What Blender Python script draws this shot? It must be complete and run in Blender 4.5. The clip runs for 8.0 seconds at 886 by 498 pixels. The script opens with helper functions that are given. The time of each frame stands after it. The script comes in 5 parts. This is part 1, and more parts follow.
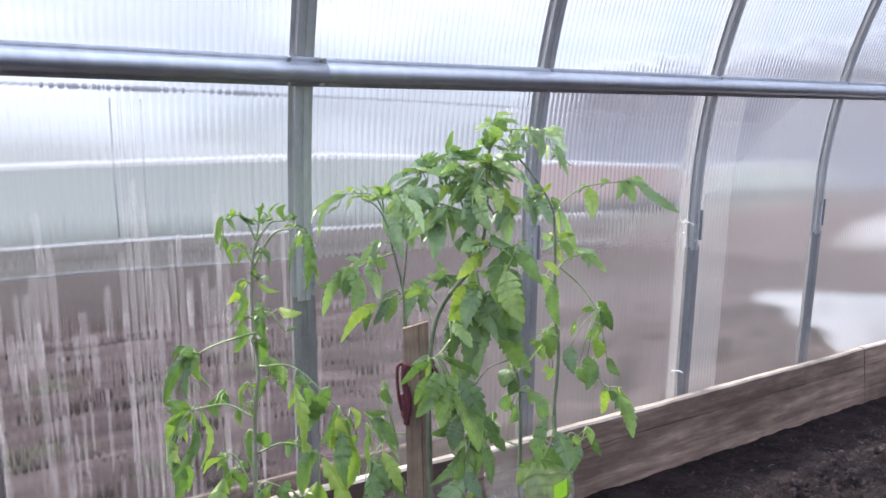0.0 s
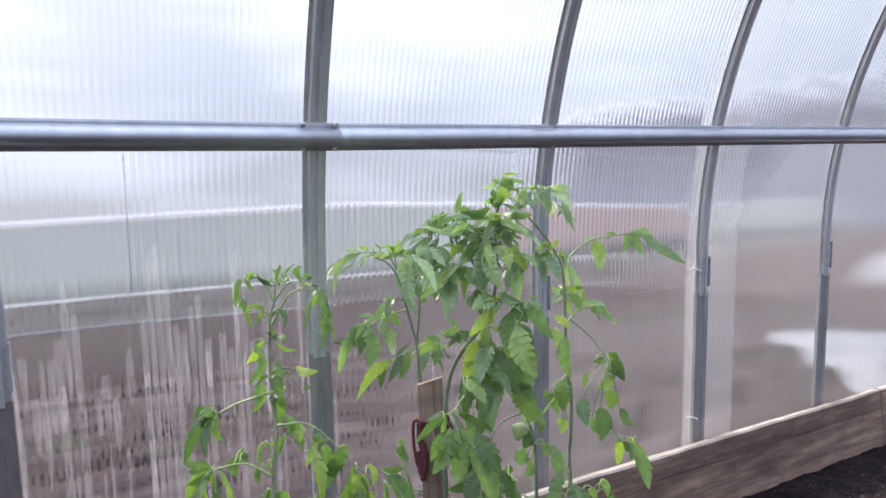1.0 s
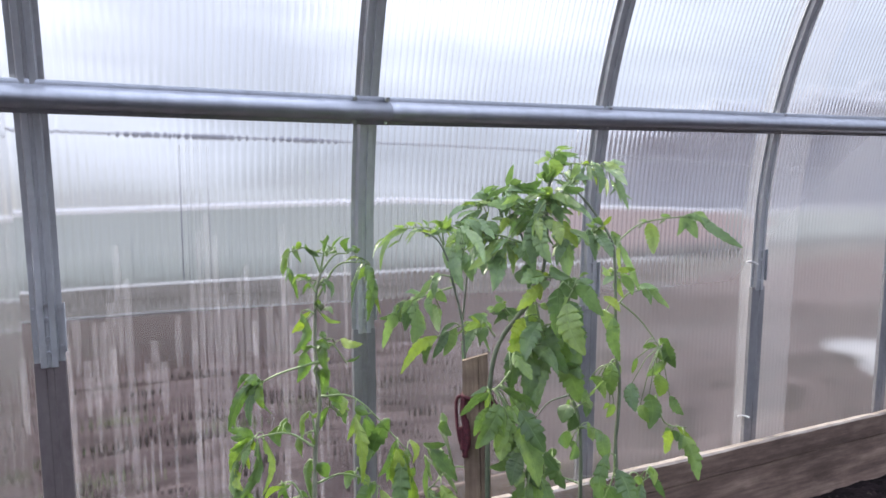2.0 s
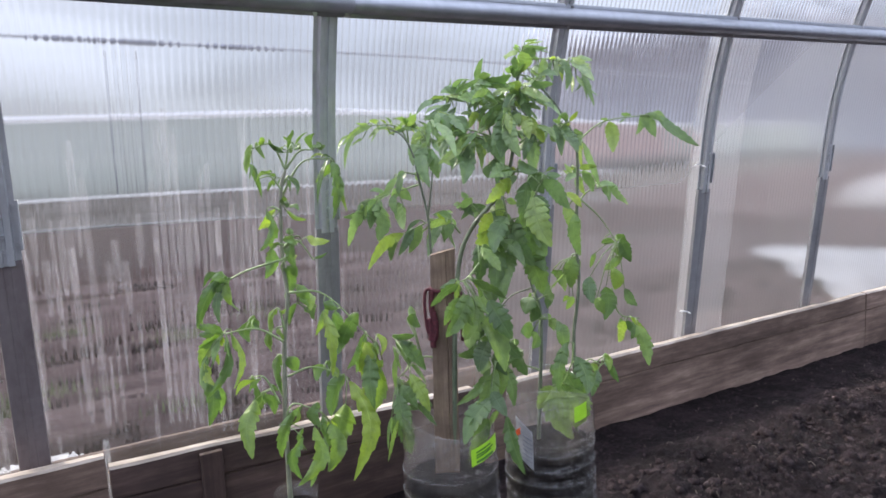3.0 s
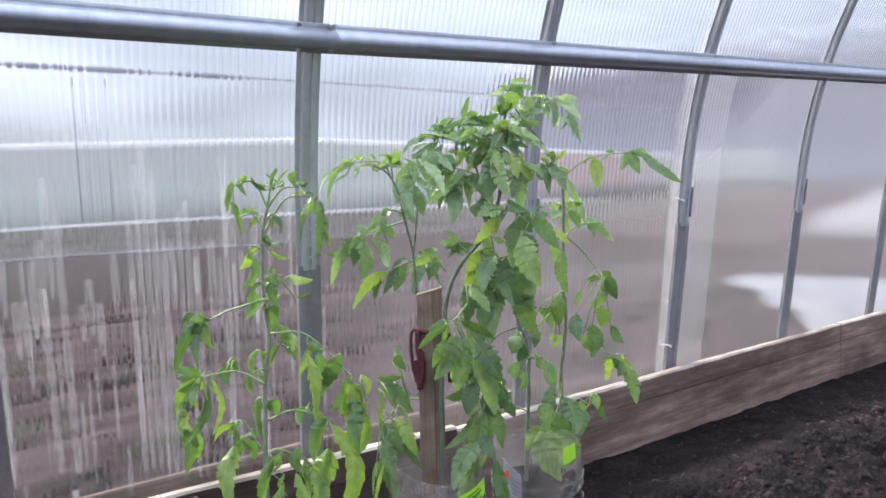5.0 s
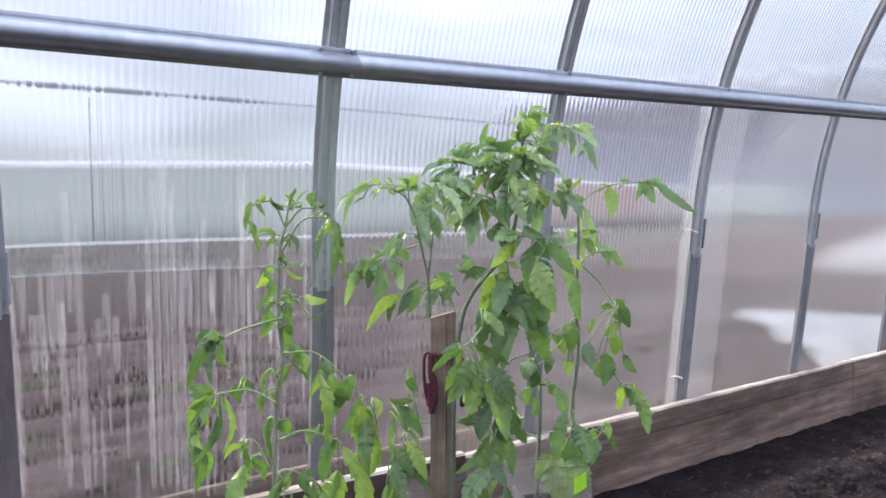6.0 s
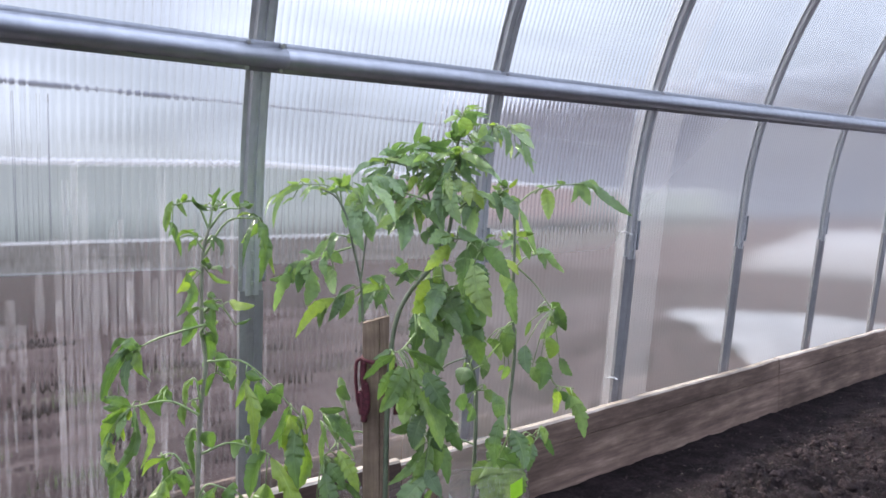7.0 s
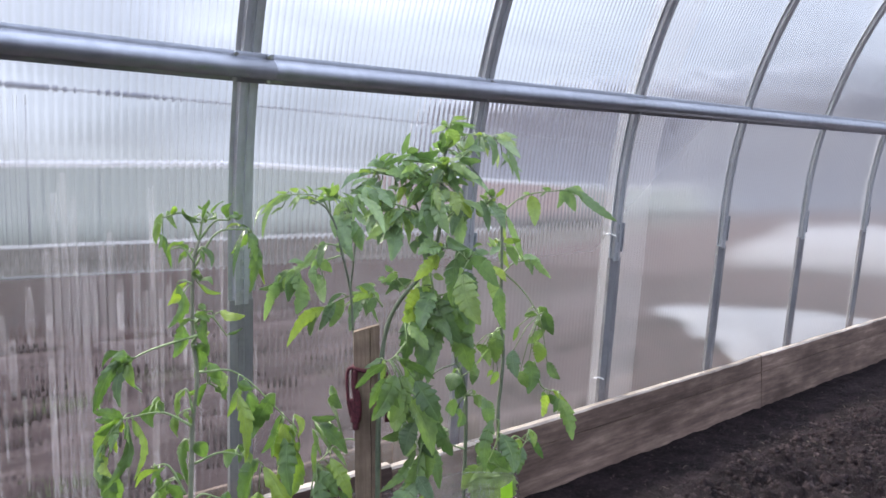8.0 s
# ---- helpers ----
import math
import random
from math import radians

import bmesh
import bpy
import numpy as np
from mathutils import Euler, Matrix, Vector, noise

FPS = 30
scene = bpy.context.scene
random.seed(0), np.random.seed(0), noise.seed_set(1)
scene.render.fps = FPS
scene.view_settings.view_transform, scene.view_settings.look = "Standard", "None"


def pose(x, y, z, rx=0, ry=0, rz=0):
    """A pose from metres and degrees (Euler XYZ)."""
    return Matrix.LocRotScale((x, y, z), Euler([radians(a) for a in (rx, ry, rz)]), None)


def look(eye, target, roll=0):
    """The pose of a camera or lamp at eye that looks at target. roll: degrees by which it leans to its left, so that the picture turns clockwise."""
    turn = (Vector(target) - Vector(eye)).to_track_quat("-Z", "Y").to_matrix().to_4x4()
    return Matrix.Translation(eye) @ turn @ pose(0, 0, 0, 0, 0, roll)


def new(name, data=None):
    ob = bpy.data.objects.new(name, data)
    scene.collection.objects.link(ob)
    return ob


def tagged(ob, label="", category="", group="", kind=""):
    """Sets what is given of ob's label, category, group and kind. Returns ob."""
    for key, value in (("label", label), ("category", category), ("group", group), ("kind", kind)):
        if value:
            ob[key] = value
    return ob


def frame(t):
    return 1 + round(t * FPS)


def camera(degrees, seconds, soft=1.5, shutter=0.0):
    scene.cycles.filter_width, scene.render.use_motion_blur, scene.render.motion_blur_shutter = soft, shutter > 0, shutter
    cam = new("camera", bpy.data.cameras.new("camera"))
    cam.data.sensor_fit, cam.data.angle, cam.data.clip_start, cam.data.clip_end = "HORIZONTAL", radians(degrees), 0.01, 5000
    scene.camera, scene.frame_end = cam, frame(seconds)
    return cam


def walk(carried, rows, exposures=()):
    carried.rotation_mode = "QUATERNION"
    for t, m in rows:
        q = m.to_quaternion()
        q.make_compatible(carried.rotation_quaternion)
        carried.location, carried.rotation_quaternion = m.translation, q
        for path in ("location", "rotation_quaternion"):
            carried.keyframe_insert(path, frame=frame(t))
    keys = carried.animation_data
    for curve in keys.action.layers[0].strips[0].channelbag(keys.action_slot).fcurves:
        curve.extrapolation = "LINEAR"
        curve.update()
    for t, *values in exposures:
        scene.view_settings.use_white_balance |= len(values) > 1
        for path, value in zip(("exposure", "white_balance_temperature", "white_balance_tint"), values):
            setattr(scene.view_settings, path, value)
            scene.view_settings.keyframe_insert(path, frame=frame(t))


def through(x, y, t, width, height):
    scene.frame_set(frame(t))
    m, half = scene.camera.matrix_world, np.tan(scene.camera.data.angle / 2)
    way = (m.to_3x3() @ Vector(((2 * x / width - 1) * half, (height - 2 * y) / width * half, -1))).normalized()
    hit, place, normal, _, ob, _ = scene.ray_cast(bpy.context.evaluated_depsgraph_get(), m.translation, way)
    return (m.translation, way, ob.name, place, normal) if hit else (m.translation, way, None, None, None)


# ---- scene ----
cam = camera(64.4, 8.0, soft=1.6)
PATH = [
    (0, (0.15, -1.527, 0.862), (1.124, 0.212, 0.702), -3.3),
    (0.5, (0.131, -1.541, 0.875), (1.057, 0.229, 0.773), -4.9),
    (1, (0.131, -1.561, 0.891), (1.09, 0.194, 0.858), -4.7),
    (1.2, (0.132, -1.572, 0.892), (1.106, 0.175, 0.873), -4.5),
    (2.3, (0.13, -1.525, 0.819), (0.932, 0.306, 0.771), -2.3),
    (2.5, (0.131, -1.522, 0.815), (0.961, 0.293, 0.695), -0.7),
    (3, (0.073, -1.526, 0.802), (1.048, 0.199, 0.531), -3.0),
    (3.5, (0.068, -1.518, 0.809), (1.05, 0.202, 0.529), -4.8),
    (4, (0.066, -1.496, 0.813), (1.085, 0.204, 0.547), -4.2),
    (4.5, (0.062, -1.5, 0.818), (1.097, 0.199, 0.611), -3.9),
    (4.7, (0.063, -1.493, 0.826), (1.109, 0.198, 0.620), -3.2),
    (5.8, (0.054, -1.486, 0.816), (1.1, 0.213, 0.672), -2.5),
    (6, (0.044, -1.487, 0.818), (1.083, 0.218, 0.698), -1.5),
    (6.5, (0.022, -1.476, 0.818), (1.032, 0.246, 0.716), 0.2),
    (7, (0.078, -1.458, 0.819), (1.258, 0.152, 0.697), -1.2),
    (7.5, (0.071, -1.464, 0.846), (1.321, 0.092, 0.721), -1.3),
    (8, (0.062, -1.468, 0.843), (1.276, 0.116, 0.712), -1.8),
]
walk(cam, [(t, look(eye, target, roll)) for t, eye, target, roll in PATH],
     [(0.0, 0.72, 6750, 9), (0.5, 0.61, 6800, 10), (1.0, 0.56, 6800, 10), (2.5, 0.42, 6850, 10), (3.5, 0.48, 6750, 9), (4.5, 0.62, 6700, 9), (6.5, 0.55, 6700, 9), (7.0, 0.47, 6700, 9), (8.0, 0.46, 6700, 9)])

# ---- world, sun, exposure ----
world = bpy.data.worlds.new("sky")
scene.world = world
world.use_nodes = True
_wn = world.node_tree.nodes
_sky = _wn.new("ShaderNodeTexSky")
_sky.sky_type = "NISHITA"
_sky.sun_disc = False
SUN_ELEVATION, SUN_AZIMUTH = 37.0, -24.0      # azimuth: degrees clockwise from +y
_sky.sun_elevation = radians(SUN_ELEVATION)
_sky.sun_rotation = radians(SUN_AZIMUTH)
_sky.air_density, _sky.dust_density, _sky.ozone_density = 1.0, 2.0, 1.5
_sky.altitude = 100
# thin broken cloud over the whole sky
_dir, _cloud, _cover, _veil = (_wn.new("ShaderNode" + k) for k in ("TexCoord", "TexNoise", "ValToRGB", "Mix"))
_cloud.inputs["Scale"].default_value, _cloud.inputs["Detail"].default_value = 2.4, 5.0
_cover.color_ramp.elements[0].position, _cover.color_ramp.elements[0].color = 0.32, (0.86, 0.86, 0.86, 1)
_cover.color_ramp.elements[1].position, _cover.color_ramp.elements[1].color = 0.68, (0.98, 0.98, 0.98, 1)
_veil.data_type = "RGBA"
# an overcast sky is three times as bright overhead as at the horizon
_height, _grade, _tint = (_wn.new("ShaderNode" + k) for k in ("SeparateXYZ", "MapRange", "Mix"))
_grade.inputs["To Min"].default_value, _grade.inputs["To Max"].default_value = 0.24, 1.55
# thin cloud glows towards the sun
_near, _glow, _lit = (_wn.new("ShaderNode" + k) for k in ("VectorMath", "MapRange", "Mix"))
_near.operation = "DOT_PRODUCT"
_near.inputs[1].default_value = (math.sin(radians(SUN_AZIMUTH)) * math.cos(radians(SUN_ELEVATION)), math.cos(radians(SUN_AZIMUTH)) * math.cos(radians(SUN_ELEVATION)), math.sin(radians(SUN_ELEVATION)))
_glow.interpolation_type = "SMOOTHSTEP"
for _k, _v in (("From Min", 0.45), ("From Max", 1.0), ("To Min", 0.0), ("To Max", 1.0)):
    _glow.inputs[_k].default_value = _v
_white = _wn.new("ShaderNodeMix")
_white.data_type = "RGBA"
_white.inputs[6].default_value, _white.inputs[7].default_value = (0.85, 0.875, 0.925, 1), (0.95, 0.97, 1.02, 1)
_lit.data_type, _lit.blend_type = "RGBA", "MULTIPLY"
_lit.inputs[0].default_value = 1.0
_tint.data_type, _tint.blend_type = "RGBA", "MULTIPLY"
_tint.inputs[0].default_value = 1.0
_tint.inputs[7].default_value = (7.5, 8.3, 10.3, 1)
# banks of thicker and thinner cloud
_bank, _thick, _heap = (_wn.new("ShaderNode" + k) for k in ("TexNoise", "MapRange", "Mix"))
_wide = _wn.new("ShaderNodeMapping")
_wide.inputs["Scale"].default_value = (1.0, 1.0, 3.2)
_bank.inputs["Scale"].default_value, _bank.inputs["Detail"].default_value = 3.0, 4.0
for _k, _v in (("From Min", 0.38), ("From Max", 0.64), ("To Min", 0.8), ("To Max", 1.42)):
    _thick.inputs[_k].default_value = _v
_heap.data_type, _heap.blend_type = "RGBA", "MULTIPLY"
_heap.inputs[0].default_value = 1.0
for _a, _b in ((_dir.outputs["Generated"], _cloud.inputs["Vector"]), (_cloud.outputs[0], _cover.inputs[0]), (_cover.outputs[0], _veil.inputs[0]),
               (_sky.outputs[0], _veil.inputs[6]), (_dir.outputs["Generated"], _height.inputs[0]), (_height.outputs[2], _grade.inputs["Value"]),
               (_grade.outputs[0], _tint.inputs[6]), (_dir.outputs["Generated"], _near.inputs[0]), (_near.outputs["Value"], _glow.inputs["Value"]), (_glow.outputs[0], _white.inputs[0]), (_white.outputs[2], _lit.inputs[7]),
               (_tint.outputs[2], _lit.inputs[6]), (_dir.outputs["Generated"], _wide.inputs[0]), (_wide.outputs[0], _bank.inputs["Vector"]),
               (_bank.outputs[0], _thick.inputs["Value"]), (_thick.outputs[0], _heap.inputs[7]), (_lit.outputs[2], _heap.inputs[6]), (_heap.outputs[2], _veil.inputs[7]), (_veil.outputs[2], _wn["Background"].inputs[0])):
    world.node_tree.links.new(_a, _b)
_wn["Background"].inputs[1].default_value = 0.15
sun = new("sun", bpy.data.lights.new("sun", "SUN"))
sun.data.energy, sun.data.angle, sun.data.color = 4.2, radians(9), (1.0, 0.95, 0.88)
_e, _a = radians(SUN_ELEVATION), radians(SUN_AZIMUTH)
sun.matrix_world = look((math.sin(_a) * math.cos(_e) * 20, math.cos(_a) * math.cos(_e) * 20, math.sin(_e) * 20), (0, 0, 0))


# ---- materials ----
def material(name):
    m = bpy.data.materials.new(name)
    m.use_nodes = True
    nt = m.node_tree
    return m, nt, nt.nodes["Principled BSDF"], nt.nodes["Material Output"]


def node(nt, kind, **inputs):
    n = nt.nodes.new(kind)
    for key, value in inputs.items():
        n.inputs[key.replace("_", " ")].default_value = value
    return n


def coords(nt, scale=(1, 1, 1), source="Object"):
    tc, mp = nt.nodes.new("ShaderNodeTexCoord"), nt.nodes.new("ShaderNodeMapping")
    mp.inputs["Scale"].default_value = scale
    nt.links.new(tc.outputs[source], mp.inputs["Vector"])
    return mp.outputs[0]


def ramp(nt, source, stops):
    r = nt.nodes.new("ShaderNodeValToRGB")
    r.color_ramp.elements[0].position, r.color_ramp.elements[0].color = stops[0][0], (*stops[0][1], 1)
    r.color_ramp.elements[1].position, r.color_ramp.elements[1].color = stops[-1][0], (*stops[-1][1], 1)
    for p, c in stops[1:-1]:
        r.color_ramp.elements.new(p).color = (*c, 1)
    nt.links.new(source, r.inputs[0])
    return r.outputs[0]


def noisy(nt, vec, scale, detail=4.0, rough=0.6):
    n = node(nt, "ShaderNodeTexNoise", Scale=scale, Detail=detail, Roughness=rough)
    nt.links.new(vec, n.inputs["Vector"])
    return n.outputs[0]


def bump(nt, source, bsdf, strength, distance):
    b = node(nt, "ShaderNodeBump", Strength=strength, Distance=distance)
    nt.links.new(source, b.inputs["Height"])
    nt.links.new(b.outputs[0], bsdf.inputs["Normal"])
    return b


def simple(name, colour_lo, colour_hi, scale, rough=0.6, metal=0.0, stretch=(1, 1, 1), relief=0.0, fine=None):
    m, nt, b, _ = material(name)
    v = coords(nt, stretch)
    n = noisy(nt, v, scale, 6)
    nt.links.new(ramp(nt, n, [(0.3, colour_lo), (0.7, colour_hi)]), b.inputs["Base Color"])
    b.inputs["Roughness"].default_value, b.inputs["Metallic"].default_value = rough, metal
    if relief:
        bump(nt, noisy(nt, v, fine or scale * 3, 8, 0.65), b, 0.7, relief)
    return m


def mat_galvanised(name, lo, hi, rough, metal=0.6, fleck=0.2, drawn=(1, 1, 1)):
    m, nt, b, _ = material(name)
    v = coords(nt)
    spangle = node(nt, "ShaderNodeTexVoronoi", Scale=90.0)
    nt.links.new(v, spangle.inputs["Vector"])
    mix = nt.nodes.new("ShaderNodeMix")
    mix.data_type = "RGBA"
    mix.inputs[0].default_value = fleck
    nt.links.new(ramp(nt, noisy(nt, coords(nt, (6, 6, 1.2)), 5, 6), [(0.3, lo), (0.72, hi)]), mix.inputs[6])
    nt.links.new(ramp(nt, spangle.outputs["Color"], [(0.1, lo), (0.9, hi)]), mix.inputs[7])
    nt.links.new(mix.outputs[2], b.inputs["Base Color"])
    b.inputs["Metallic"].default_value = metal
    nt.links.new(ramp(nt, noisy(nt, coords(nt, drawn), 14, 5), [(0.3, (rough - 0.1,) * 3), (0.7, (rough + 0.14,) * 3)]), b.inputs["Roughness"])
    bump(nt, noisy(nt, coords(nt, drawn), 30, 3), b, 0.12, 0.0006)
    return m


def spread(nt, source, lo, hi, a, b):
    n = nt.nodes.new("ShaderNodeMapRange")
    nt.links.new(source, n.inputs["Value"])
    for k, q in (("From Min", lo), ("From Max", hi), ("To Min", a), ("To Max", b)):
        n.inputs[k].default_value = q
    return n.outputs[0]


def wetness(nt):
    """Where condensed water fills the sheet's cells: the lower wall further in, reaching higher along it."""
    place, below, wet = (nt.nodes.new("ShaderNode" + k) for k in ("SeparateXYZ", "Math", "Math"))
    nt.links.new(coords(nt), place.inputs[0])
    below.operation, wet.operation = "SUBTRACT", "MULTIPLY"
    nt.links.new(spread(nt, place.outputs[0], 1.9, 2.5, 0.7, 1.16), below.inputs[0])
    nt.links.new(place.outputs[2], below.inputs[1])
    nt.links.new(spread(nt, place.outputs[0], 0.7, 1.25, 0.0, 1.0), wet.inputs[0])
    nt.links.new(spread(nt, below.outputs[0], -0.1, 0.08, 0.0, 1.0), wet.inputs[1])
    return wet.outputs[0]


def cell_wave(nt):
    """Height of the sheet's skin over its upright cells, swelling between the webs."""
    split, mul, sine, mix = (nt.nodes.new("ShaderNode" + k) for k in ("SeparateXYZ", "Math", "Math", "Math"))
    nt.links.new(coords(nt), split.inputs[0])
    mul.operation, sine.operation, mix.operation = "MULTIPLY", "SINE", "MULTIPLY_ADD"
    mul.inputs[1].default_value = 2 * math.pi / 0.0165
    nt.links.new(split.outputs[0], mul.inputs[0])
    nt.links.new(mul.outputs[0], sine.inputs[0])
    nt.links.new(noisy(nt, coords(nt, (1, 0.05, 0.05)), 60, 2), mix.inputs[0])
    mix.inputs[1].default_value = 1.2
    nt.links.new(sine.outputs[0], mix.inputs[2])
    level = nt.nodes.new("ShaderNodeMath")
    level.operation = "MULTIPLY"
    nt.links.new(mix.outputs[0], level.inputs[0])
    nt.links.new(spread(nt, wetness(nt), 0.0, 1.0, 1.0, 0.3), level.inputs[1])
    return level.outputs[0]


def sheen(nt, low, high):
    """How much a clear skin mirrors: little when seen straight, more at a slant, alike from both sides."""
    lw, power, scale = nt.nodes.new("ShaderNodeLayerWeight"), nt.nodes.new("ShaderNodeMath"), nt.nodes.new("ShaderNodeMath")
    lw.inputs[0].default_value = 0.5
    power.operation, scale.operation, scale.use_clamp = "POWER", "MULTIPLY_ADD", True
    power.inputs[1].default_value = 3.5
    scale.inputs[1].default_value, scale.inputs[2].default_value = high, low
    nt.links.new(lw.outputs["Facing"], power.inputs[0])
    nt.links.new(power.outputs[0], scale.inputs[0])
    return scale.outputs[0]


def mat_polycarbonate():
    """Twin-wall sheet: sees through with a sideways smear, a milky share that scatters the daylight, and a glossy skin."""
    m, nt, b, out = material("polycarbonate")
    nt.nodes.remove(b)
    smear = cell_wave(nt)
    bumped = node(nt, "ShaderNodeBump", Strength=1.0, Distance=0.0012)
    nt.links.new(smear, bumped.inputs["Height"])
    see = node(nt, "ShaderNodeBsdfRefraction", Roughness=0.19, IOR=1.05)
    see.inputs["Color"].default_value = (0.89, 0.885, 0.88, 1)
    nt.links.new(bumped.outputs[0], see.inputs["Normal"])
    milk = node(nt, "ShaderNodeBsdfTranslucent")
    milk.inputs["Color"].default_value = (0.88, 0.865, 0.85, 1)
    dusty = nt.nodes.new("ShaderNodeMixShader")
    dust = ramp(nt, noisy(nt, coords(nt, (1, 1, 0.4)), 3.5, 6), [(0.3, (0.006,) * 3), (0.75, (0.034,) * 3)])
    wet = wetness(nt)
    film = nt.nodes.new("ShaderNodeMath")
    film.operation = "ADD"
    nt.links.new(dust, film.inputs[0])
    nt.links.new(spread(nt, wet, 0.0, 1.0, 0.0, 0.05), film.inputs[1])
    nt.links.new(film.outputs[0], dusty.inputs[0])
    nt.links.new(spread(nt, wet, 0.0, 1.0, 0.19, 0.3), see.inputs["Roughness"])
    # the webs and rounded cell corners fan the light out sideways
    fan = node(nt, "ShaderNodeBsdfRefraction", Roughness=0.1, IOR=1.9)
    fan.inputs["Color"].default_value = (0.9, 0.9, 0.9, 1)
    corner = node(nt, "ShaderNodeBump", Strength=1.0, Distance=0.004)
    nt.links.new(smear, corner.inputs["Height"])
    nt.links.new(corner.outputs[0], fan.inputs["Normal"])
    both = nt.nodes.new("ShaderNodeMixShader")
    both.inputs[0].default_value = 0.145
    nt.links.new(see.outputs[0], both.inputs[1])
    nt.links.new(fan.outputs[0], both.inputs[2])
    nt.links.new(both.outputs[0], dusty.inputs[1])
    nt.links.new(milk.outputs[0], dusty.inputs[2])
    gloss = node(nt, "ShaderNodeBsdfGlossy", Roughness=0.14)
    wavy = node(nt, "ShaderNodeBump", Strength=0.9, Distance=0.0025)
    nt.links.new(smear, wavy.inputs["Height"])
    nt.links.new(wavy.outputs[0], gloss.inputs["Normal"])
    top = nt.nodes.new("ShaderNodeMixShader")
    nt.links.new(sheen(nt, 0.03, 0.35), top.inputs[0])
    nt.links.new(dusty.outputs[0], top.inputs[1])
    nt.links.new(gloss.outputs[0], top.inputs[2])
    nt.links.new(top.outputs[0], out.inputs["Surface"])
    return m


def mat_hazy(name, clear, tint, gloss=0.1, patchy=0.0, crumple=0.0):
    """A thin milky plastic: part clear, part scattering."""
    m, nt, b, out = material(name)
    nt.nodes.remove(b)
    tr = node(nt, "ShaderNodeBsdfTransparent")
    milk, diff = node(nt, "ShaderNodeBsdfTranslucent"), node(nt, "ShaderNodeBsdfDiffuse")
    for n in (milk, diff):
        n.inputs["Color"].default_value = (*tint, 1)
    both, mix = nt.nodes.new("ShaderNodeMixShader"), nt.nodes.new("ShaderNodeMixShader")
    nt.links.new(milk.outputs[0], both.inputs[1])
    nt.links.new(diff.outputs[0], both.inputs[2])
    mix.inputs[0].default_value = clear
    if patchy:
        blot = noisy(nt, coords(nt, (160, 30, 9)), 1.0, 5, 0.7)
        nt.links.new(ramp(nt, blot, [(0.32, (clear - patchy,) * 3), (0.66, (min(1.0, clear + patchy),) * 3)]), mix.inputs[0])
    nt.links.new(both.outputs[0], mix.inputs[1])
    nt.links.new(tr.outputs[0], mix.inputs[2])
    last = mix
    if gloss:
        gl, last = node(nt, "ShaderNodeBsdfGlossy", Roughness=gloss), nt.nodes.new("ShaderNodeMixShader")
        nt.links.new(sheen(nt, 0.1, 0.75), last.inputs[0])
        if crumple:
            dents = node(nt, "ShaderNodeBump", Strength=1.0, Distance=crumple)
            nt.links.new(noisy(nt, coords(nt, (1, 1, 0.6)), 38, 3), dents.inputs["Height"])
            nt.links.new(dents.outputs[0], gl.inputs["Normal"])
        nt.links.new(mix.outputs[0], last.inputs[1])
        nt.links.new(gl.outputs[0], last.inputs[2])
    nt.links.new(last.outputs[0], out.inputs["Surface"])
    return m


def mat_web(clear, tint):
    """Thin plastic webs, all but unseen where water wets them."""
    m = mat_hazy("sheet_web", clear, tint, 0)
    nt = m.node_tree
    mix = next(n for n in nt.nodes if n.type == "MIX_SHADER" and n.outputs[0].links[0].to_node.type == "OUTPUT_MATERIAL")
    nt.links.new(spread(nt, wetness(nt), 0.0, 1.0, clear, 0.98), mix.inputs[0])
    return m


